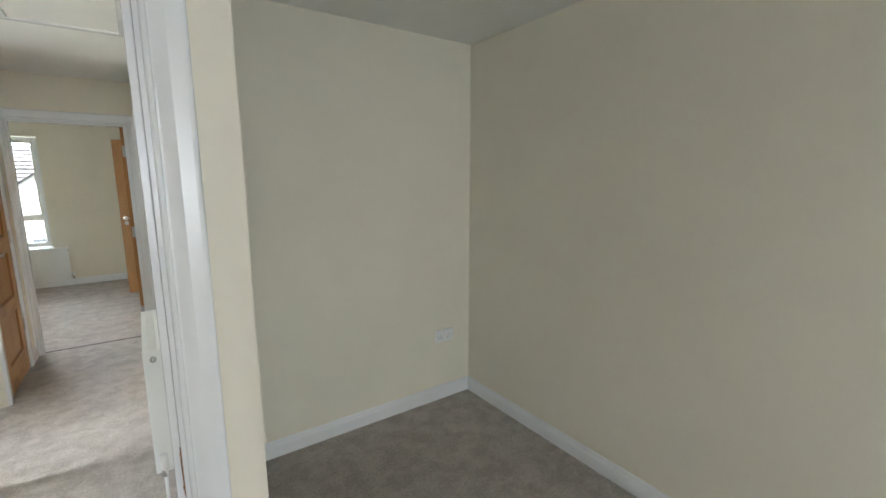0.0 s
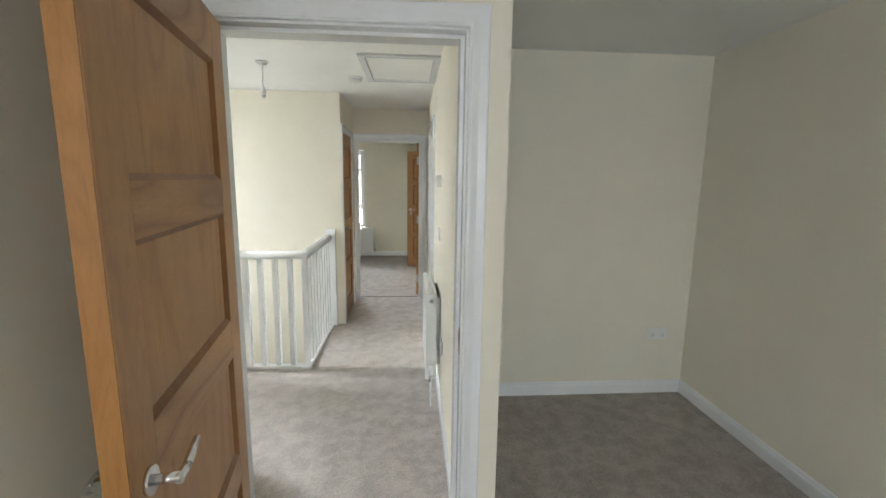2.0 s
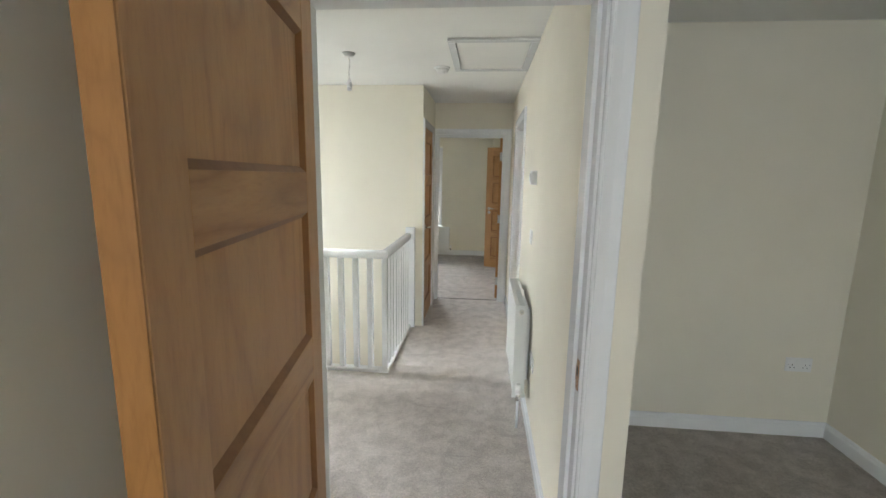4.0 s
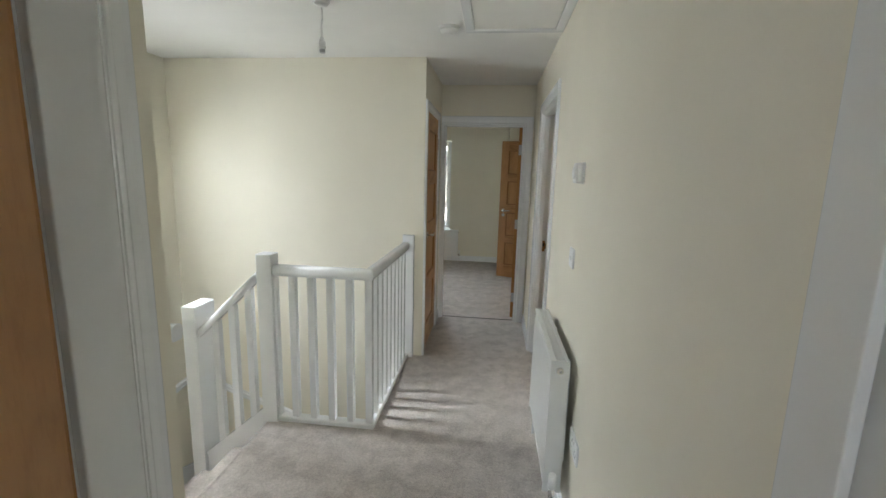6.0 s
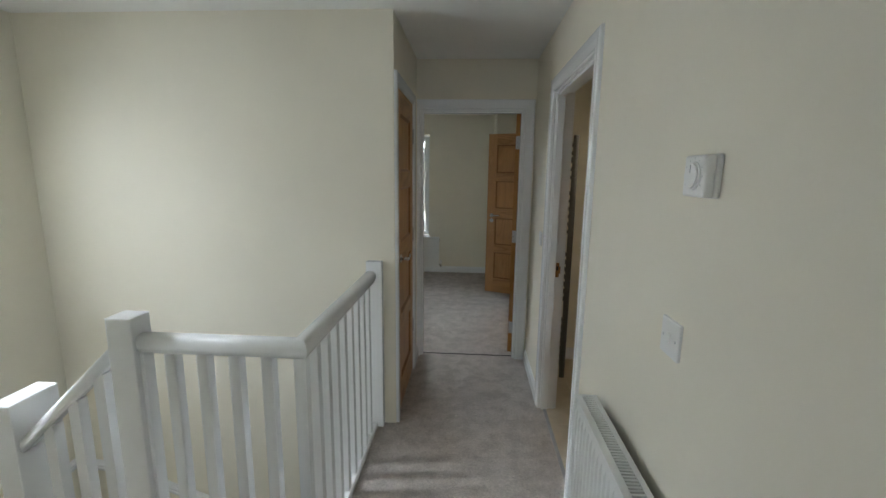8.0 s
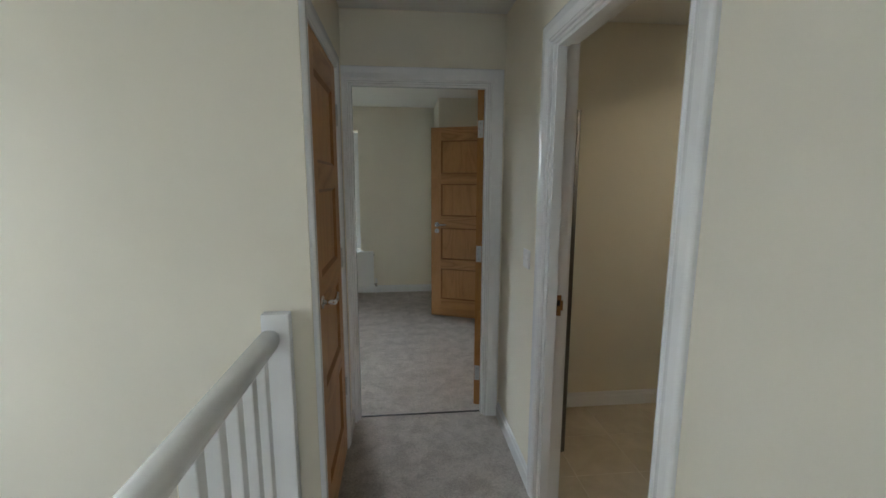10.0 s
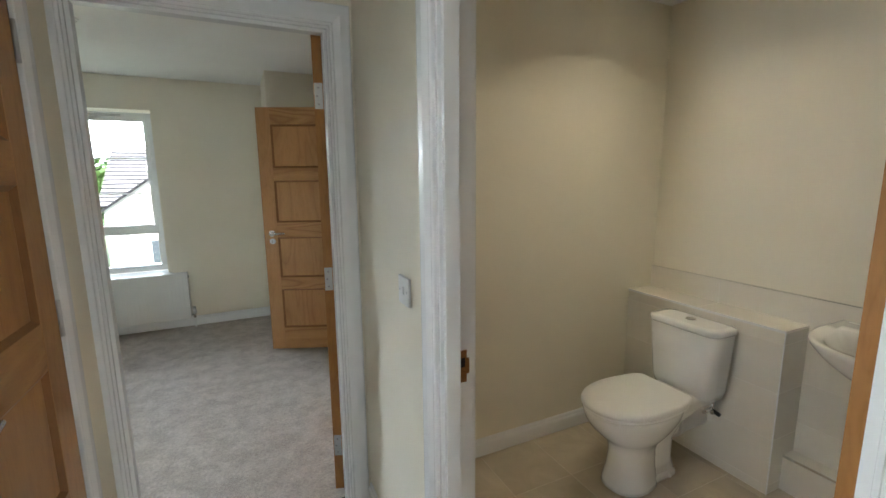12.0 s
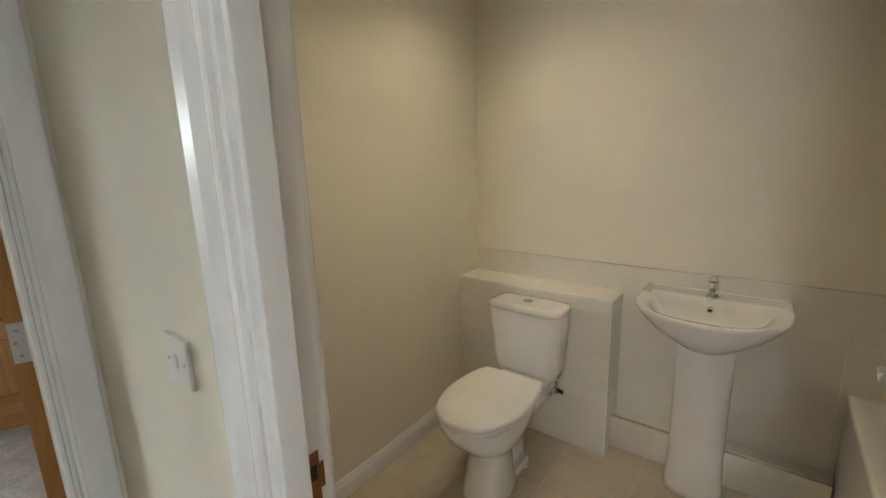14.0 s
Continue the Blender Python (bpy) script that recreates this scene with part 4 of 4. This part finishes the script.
# boxing behind the toilet, the low pipe boxing and the tiled band, with their tiles
box_thing = thing("cistern_boxing", pose(0, 0, 0), "tiled boxed-in ledge behind the toilet", "boxing", kind="structure")
part("carcass", boxes((2.4007, 2.597, 4.3447, 5.163, 0, 0.7733)), GROUT, box_thing)
low = thing("pipe_boxing", pose(0, 0, 0), "low tiled pipe boxing along the skirting", "boxing", kind="structure")
part("carcass", boxes((2.5007, 2.597, 3.535, 4.343, 0, 0.1693)), GROUT, low)
band = thing("tile_splashback", pose(0, 0, 0), "cream glazed wall tiles with a chrome edge strip", "wall tiles", kind="structure")
part("adhesive_bed", boxes((2.5857, 2.599, 2.601, 5.164, 0.0, 0.897)), GROUT, band)
tile_cache = {}


def tile(parent, axis, at, u0, u1, z0, z1, mat=WALL_TILE, th=0.008, j=0.0011):
    """One bevelled tile; axis: the way it faces (-x, -y or z)."""
    j = 0.0006 if mat is FLOOR_TILE else j
    key = (axis, round(u1 - u0, 4), round(z1 - z0, 4), mat.name)
    if key not in tile_cache:
        w, h, b = (u1 - u0) / 2 - j, (z1 - z0) / 2 - j, 0.0007
        bm = bmesh.new()
        rings = [[(-w, -h, 0), (w, -h, 0), (w, h, 0), (-w, h, 0)], [(-w, -h, th - b), (w, -h, th - b), (w, h, th - b), (-w, h, th - b)], [(-w + b, -h + b, th), (w - b, -h + b, th), (w - b, h - b, th), (-w + b, h - b, th)]]
        loft(bm, rings, smooth=False)
        turn = {"-x": Matrix(((0, 0, -1, 0), (1, 0, 0, 0), (0, 1, 0, 0), (0, 0, 0, 1))), "-y": Matrix(((1, 0, 0, 0), (0, 0, -1, 0), (0, 1, 0, 0), (0, 0, 0, 1))), "z": Matrix.Identity(4)}[axis]
        bm.transform(turn)
        tile_cache[key] = mesh_of("tile", bm, mat)
    u, z = (u0 + u1) / 2, (z0 + z1) / 2
    loc = {"-x": (at, u, z), "-y": (u, at, z), "z": (u, z, at)}[axis]
    return shared("tile", tile_cache[key], parent, loc)


def tile_run(parent, axis, at, u0, u1, z_levels, step, start=None, mat=WALL_TILE):
    cuts = [u0]
    u = start if start is not None else u0 + step
    while u < u1 - 0.02:
        if u > u0 + 0.02:
            cuts.append(u)
        u += step
    cuts.append(u1)
    for z0, z1 in zip(z_levels, z_levels[1:]):
        for a, b in zip(cuts, cuts[1:]):
            tile(parent, axis, at, a, b, z0, z1, mat)


tile_run(band, "-x", 2.593, 2.61, 5.16, [0.0, 0.11, 0.31, 0.505, 0.70, 0.896], 0.40, 2.75)
part("edge_strip", boxes((2.582, 2.599, 2.601, 5.164, 0.8972, 0.8998)), CHROME, band)
tile_run(box_thing, "-x", 2.408, 4.345, 5.163, [0.002, 0.045, 0.267, 0.49, 0.712, 0.764], 0.40, 4.745)
tile_run(box_thing, "-y", 4.352, 2.40, 2.585, [0.002, 0.045, 0.267, 0.49, 0.712, 0.764], 0.40)
tile_run(box_thing, "z", 0.766, 2.40, 2.585, [4.345, 4.745, 5.163], 0.40)
part("edge_strip", boxes((2.397, 2.4005, 4.342, 5.163, 0.765, 0.776), (2.397, 2.4005, 4.3415, 4.346, 0.0, 0.765)), UPVC, box_thing)
tile_run(low, "-x", 2.508, 3.535, 4.343, [0.002, 0.162], 0.40, 3.95)
tile_run(low, "z", 0.162, 2.50, 2.585, [3.535, 3.95, 4.343], 0.40)
part("edge_strip", boxes((2.497, 2.5005, 3.535, 4.343, 0.161, 0.172)), CHROME, low)

ba = thing("wash_basin", pose(2.585, 3.98, 0), "white wash basin on a full pedestal", "wash basin")


def basin_ring(w, front, z, n=44):
    """A ring with a straight back on the wall, short square sides and a sweeping front."""
    ring, flat = [(0.0, w * 0.985, z)], front * 0.36
    for i in range(n):
        a = math.pi * i / (n - 1)
        ring.append((-flat - (front - flat) * math.sin(a) ** 0.86, w * math.copysign(abs(math.cos(a)) ** 0.90, math.cos(a)), z))
    return ring + [(0.0, -w * 0.985, z)]


def basin_inner(w, front, z, back=0.135, n=46):
    ring = []
    for i in range(n):
        a = math.pi * i / (n - 1)
        ring.append((-back - (front - back) * math.sin(a) ** 0.62, w * math.copysign(abs(math.cos(a)) ** 0.72, math.cos(a)), z))
    return ring


part("bowl", loft(bmesh.new(), [
    basin_ring(0.10, 0.26, 0.650), basin_ring(0.130, 0.305, 0.676), basin_ring(0.172, 0.355, 0.712), basin_ring(0.214, 0.403, 0.752), basin_ring(0.243, 0.438, 0.790), basin_ring(0.256, 0.453, 0.812), basin_ring(0.260, 0.458, 0.823), basin_ring(0.259, 0.457, 0.829), basin_ring(0.256, 0.452, 0.834), basin_ring(0.248, 0.444, 0.834),
    basin_inner(0.212, 0.412, 0.829, 0.118), basin_inner(0.205, 0.404, 0.822, 0.122), basin_inner(0.19, 0.385, 0.795, 0.130), basin_inner(0.160, 0.35, 0.752, 0.145), basin_inner(0.115, 0.31, 0.722, 0.17), basin_inner(0.04, 0.24, 0.708, 0.20)]), PORCELAIN, ba)
part("splash_lip", soft_box(-0.022, -0.001, -0.235, 0.235, 0.80, 0.834, 0.004, 3), PORCELAIN, ba)
part("pedestal", loft(bmesh.new(), [rounded(0.20, 0.225, 0.09, cx=-0.15, z=0.0), rounded(0.195, 0.218, 0.088, cx=-0.15, z=0.02), rounded(0.185, 0.205, 0.085, cx=-0.15, z=0.15), rounded(0.19, 0.205, 0.085, cx=-0.152, z=0.45), rounded(0.20, 0.215, 0.09, cx=-0.158, z=0.70)]), PORCELAIN, ba)
ov = part("overflow", tube(bmesh.new(), (-0.130, 0, 0.790), (-0.138, 0, 0.788), 0.013, 0.012, 20), CHROME, ba)
part("overflow_hole", tube(bmesh.new(), (-0.138, 0, 0.788), (-0.1385, 0, 0.7878), 0.008, 0.008, 16), BLACK, ov)
tp = part("tap", tube(tube(bmesh.new(), (-0.085, 0, 0.828), (-0.085, 0, 0.838), 0.026, 0.024, 24), (-0.085, 0, 0.838), (-0.085, 0, 0.895), 0.019, 0.018, 24), CHROME, ba, "chrome mixer tap")
part("spout", tube(bmesh.new(), (-0.09, 0, 0.862), (-0.19, 0, 0.850), 0.013, 0.011, 16), CHROME, tp)
part("tap_lever", tube(tube(bmesh.new(), (-0.085, 0, 0.896), (-0.083, 0, 0.918), 0.017, 0.012, 20), (-0.08, 0, 0.915), (-0.125, 0, 0.935), 0.006, 0.005, 12), CHROME, tp)
part("plug_waste", tube(bmesh.new(), (-0.20, 0, 0.7055), (-0.20, 0, 0.708), 0.022, 0.02, 20), CHROME, ba)

bt = thing("bath", pose(1.0, 2.606, 0), "white acrylic bath with a plain side panel", "bath")
BL, BW, BH = 1.575, 0.925, 0.515
rim = bmesh.new()
loft(rim, [rounded(BL, BW, 0.02, cx=BL / 2, cy=BW / 2, z=BH - 0.035), rounded(BL, BW, 0.02, cx=BL / 2, cy=BW / 2, z=BH - 0.006), rounded(BL - 0.012, BW - 0.012, 0.02, cx=BL / 2, cy=BW / 2, z=BH),
           rounded(BL - 0.14, BW - 0.15, 0.16, cx=BL / 2, cy=BW / 2, z=BH), rounded(BL - 0.17, BW - 0.18, 0.16, cx=BL / 2, cy=BW / 2, z=BH - 0.02), rounded(BL - 0.36, BW - 0.30, 0.16, cx=BL / 2, cy=BW / 2, z=0.14)], False, True)
part("tub", rim, ACRYLIC, bt)
part("side_panel", soft_box(0.0, BL, BW - 0.025, BW - 0.005, 0.001, BH - 0.036, 0.003), ACRYLIC, bt)
part("end_panel", soft_box(-0.0, 0.02, 0.0, BW - 0.026, 0.001, BH - 0.036, 0.003), ACRYLIC, bt)

tr = thing("towel_radiator", pose(HX + WALL, 4.49, 0.16), "tall chrome ladder towel radiator on the cloakroom wall", "towel radiator")
for y in (0.0, 0.48):
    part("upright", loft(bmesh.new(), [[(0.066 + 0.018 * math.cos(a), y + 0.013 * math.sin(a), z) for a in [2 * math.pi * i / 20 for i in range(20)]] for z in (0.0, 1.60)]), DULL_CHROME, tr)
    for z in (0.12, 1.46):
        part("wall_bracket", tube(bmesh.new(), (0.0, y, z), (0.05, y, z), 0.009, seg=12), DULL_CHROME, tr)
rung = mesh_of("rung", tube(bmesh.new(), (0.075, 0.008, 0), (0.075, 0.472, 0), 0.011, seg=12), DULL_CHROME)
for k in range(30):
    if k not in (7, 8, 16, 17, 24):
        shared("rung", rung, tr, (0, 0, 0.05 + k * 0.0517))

# recessed lamps over the cloakroom, their number and places assumed
for x, y, _ in SPOTS:
    t = thing("ceiling_downlight", pose(x, y, CEIL), "small recessed downlight in the cloakroom ceiling, position assumed", "downlight", "cloakroom downlights")
    part("bezel", loft(bmesh.new(), [[(0.043 * math.cos(a), 0.043 * math.sin(a), z) for a in [2 * math.pi * i / 28 for i in range(28)]] for z in (-0.0005, -0.005)] + [[(0.028 * math.cos(a), 0.028 * math.sin(a), -0.004) for a in [2 * math.pi * i / 28 for i in range(28)]]], False, False), CHROME, t)
    part("lens", tube(bmesh.new(), (0, 0, -0.0005), (0, 0, -0.003), 0.027, 0.027, 24), BULB, t)

# floor tiles of the cloakroom
fl = bpy.data.objects["floor_wc"]
ys = [2.602, 2.86, 3.19, 3.52, 3.85, 4.18, 4.51, 4.84, 5.163]
xs = [HX + 0.045, 1.05, 1.38, 1.71, 2.04, 2.37, 2.592]
for y0, y1 in zip(ys, ys[1:]):
    for x0, x1 in zip(xs, xs[1:]):
        if y0 > 4.25 and x0 < HX + 0.1 or y1 < 3.53 and x0 < HX + 0.1:
            tile(fl, "z", -0.010, HX + WALL + 0.002, x1, y0, y1, FLOOR_TILE)
        else:
            tile(fl, "z", -0.010, x0, x1, y0, y1, FLOOR_TILE)

# ---- outside the front window ----
structure("ground", boxes((-400, 400, 8.6, 900, BASE - 0.6, BASE - 0.35)), GRASS, "grass ground in front of the house", "ground")
structure("road", boxes((-300, 300, 14.0, 19.5, BASE - 0.34, BASE - 0.33)), ASPHALT, "grey asphalt road in front of the house", "road")
G0 = BASE - 0.35
ho = thing("neighbour_house", pose(-5.5, 28.0, G0), "white rendered house with a grey tiled roof across the road", "house")
E0, R0, RY = 0.30 - G0, 3.11 - G0, 4.0        # eaves, ridge, half depth
part("wall", boxes((0.15, 14, 0.3, 2 * RY - 0.3, 0, E0)), RENDER_WALL, ho)
part("gable_end", loft(bmesh.new(), [[(x, 0.3, E0), (x, 2 * RY - 0.3, E0), (x, RY, R0 - 0.15)] for x in (0.15, 0.35)], smooth=False), RENDER_WALL, ho)
roof = part("roof", loft(bmesh.new(), [[(x, 0, E0 - 0.05), (x, RY, R0 - 0.05), (x, 2 * RY, E0 - 0.05)] for x in (0, 14.2)], smooth=False), ROOF_TILE, ho)
slope = math.atan2(R0 - E0, RY)
cm = mesh_of("roof_course", boxes((0, 14.2, 0, 0.33, 0.0, 0.055)), ROOF_TILE)
# dark strip under each course, drawing its shadow line as a solid
butt = mesh_of("course_shade_strip", boxes((0, 14.2, 0, 0.05, 0.0, 0.085)), COURSE_SHADE_AND_BARGE)
for i in range(14):
    f = i / 14
    o = shared("roof_course", cm, roof, (0, RY * f, E0 + (R0 - E0) * f - 0.02))
    o.rotation_euler = (slope - 0.10, 0, 0)
    e = shared("course_shade_strip", butt, roof, (0, RY * f - 0.012, E0 + (R0 - E0) * f - 0.055))
    e.rotation_euler = (slope - 0.10, 0, 0)
part("ridge", tube(bmesh.new(), (0, RY, R0 - 0.02), (14.2, RY, R0 - 0.02), 0.10, seg=10), ROOF_TILE, ho)
# front gable with its barge board
gx0, gx1, gz0 = 0.45, 6.9, 0.25 - G0
gxm, gz1 = (gx0 + gx1) / 2, gz0 + 0.70 * (gx1 - gx0) / 2
part("front_gable", loft(bmesh.new(), [[(gx0, y, 0), (gx1, y, 0), (gx1, y, gz0), (gxm, y, gz1), (gx0, y, gz0)] for y in (-1.0, 0.6)], smooth=False), RENDER_WALL, ho)
for sx in (-1, 1):
    a = gxm + sx * ((gx1 - gx0) / 2 + 0.2)
    part("barge_board", loft(bmesh.new(), [[(a, y, gz0 - 0.26), (a, y, gz0 - 0.14), (gxm, y, gz1 + 0.14), (gxm, y, gz1 + 0.02)] for y in (-1.12, -1.04)], smooth=False), COURSE_SHADE_AND_BARGE, ho)
PANE = dark("dark_window_pane", (0.10, 0.12, 0.14), 0.1)
for x, y, z in ((2.6, -1.0, -2.4 - G0), (4.6, -1.0, -2.4 - G0), (9.5, 0.3, -2.4 - G0)):
    w = part("window", soft_box(x - 0.6, x + 0.6, y - 0.04, y + 0.02, z, z + 1.2, 0.01), UPVC, ho)
    part("pane", boxes((x - 0.52, x + 0.52, y - 0.05, y - 0.042, z + 0.08, z + 1.12)), PANE, w)
fn = thing("garden_fence", pose(-9.0, 26.5, G0), "orange-brown wooden garden fence beside the house", "fence")
for i in range(16):
    part("board", soft_box(i * 0.16, i * 0.16 + 0.145, 0, 0.02, 0.05, 2.4, 0.004, 1), OAK_UP, fn)
part("fence_rail", boxes((0, 2.55, 0.021, 0.06, 0.5, 0.6), (0, 2.55, 0.021, 0.06, 1.8, 1.9)), OAK_ACROSS, fn)


def tree(m, height, spread, label, seed):
    rnd = random.Random(seed)
    t = thing("tree", m, label, "tree", "trees beyond the road")
    bm = bmesh.new()
    tube(bm, (0, 0, 0), (0.1, 0, height * 0.4), 0.22, 0.14, 10)
    ends = []
    for i in range(9):
        a = 2.4 * i
        e = Vector((spread * 0.55 * math.cos(a), spread * 0.55 * math.sin(a), height * (0.5 + 0.045 * i)))
        tube(bm, (0.1, 0, height * (0.25 + 0.016 * i)), e, 0.09, 0.03, 7)
        ends.append(e)
    part("trunk", bm, BARK, t)
    bm = bmesh.new()
    for i in range(2600):
        e = rnd.choice(ends)
        p = e + Vector([rnd.gauss(0, spread * 0.22) for _ in range(3)])
        u = Vector([rnd.uniform(-1, 1) for _ in range(3)]).normalized() * rnd.uniform(0.10, 0.2)
        v = u.orthogonal() * rnd.uniform(0.5, 0.9)
        bm.faces.new([bm.verts.new(q) for q in (p - u, p + v, p + u, p - v)])
    part("crown", bm, LEAF_GREEN, t)


tree(pose(-7.8, 34, G0), 5.6, 2.2, "leafy green tree beside the house across the road", 3)
tree(pose(-11.5, 38, G0), 6.2, 2.8, "leafy green tree behind the house across the road", 5)
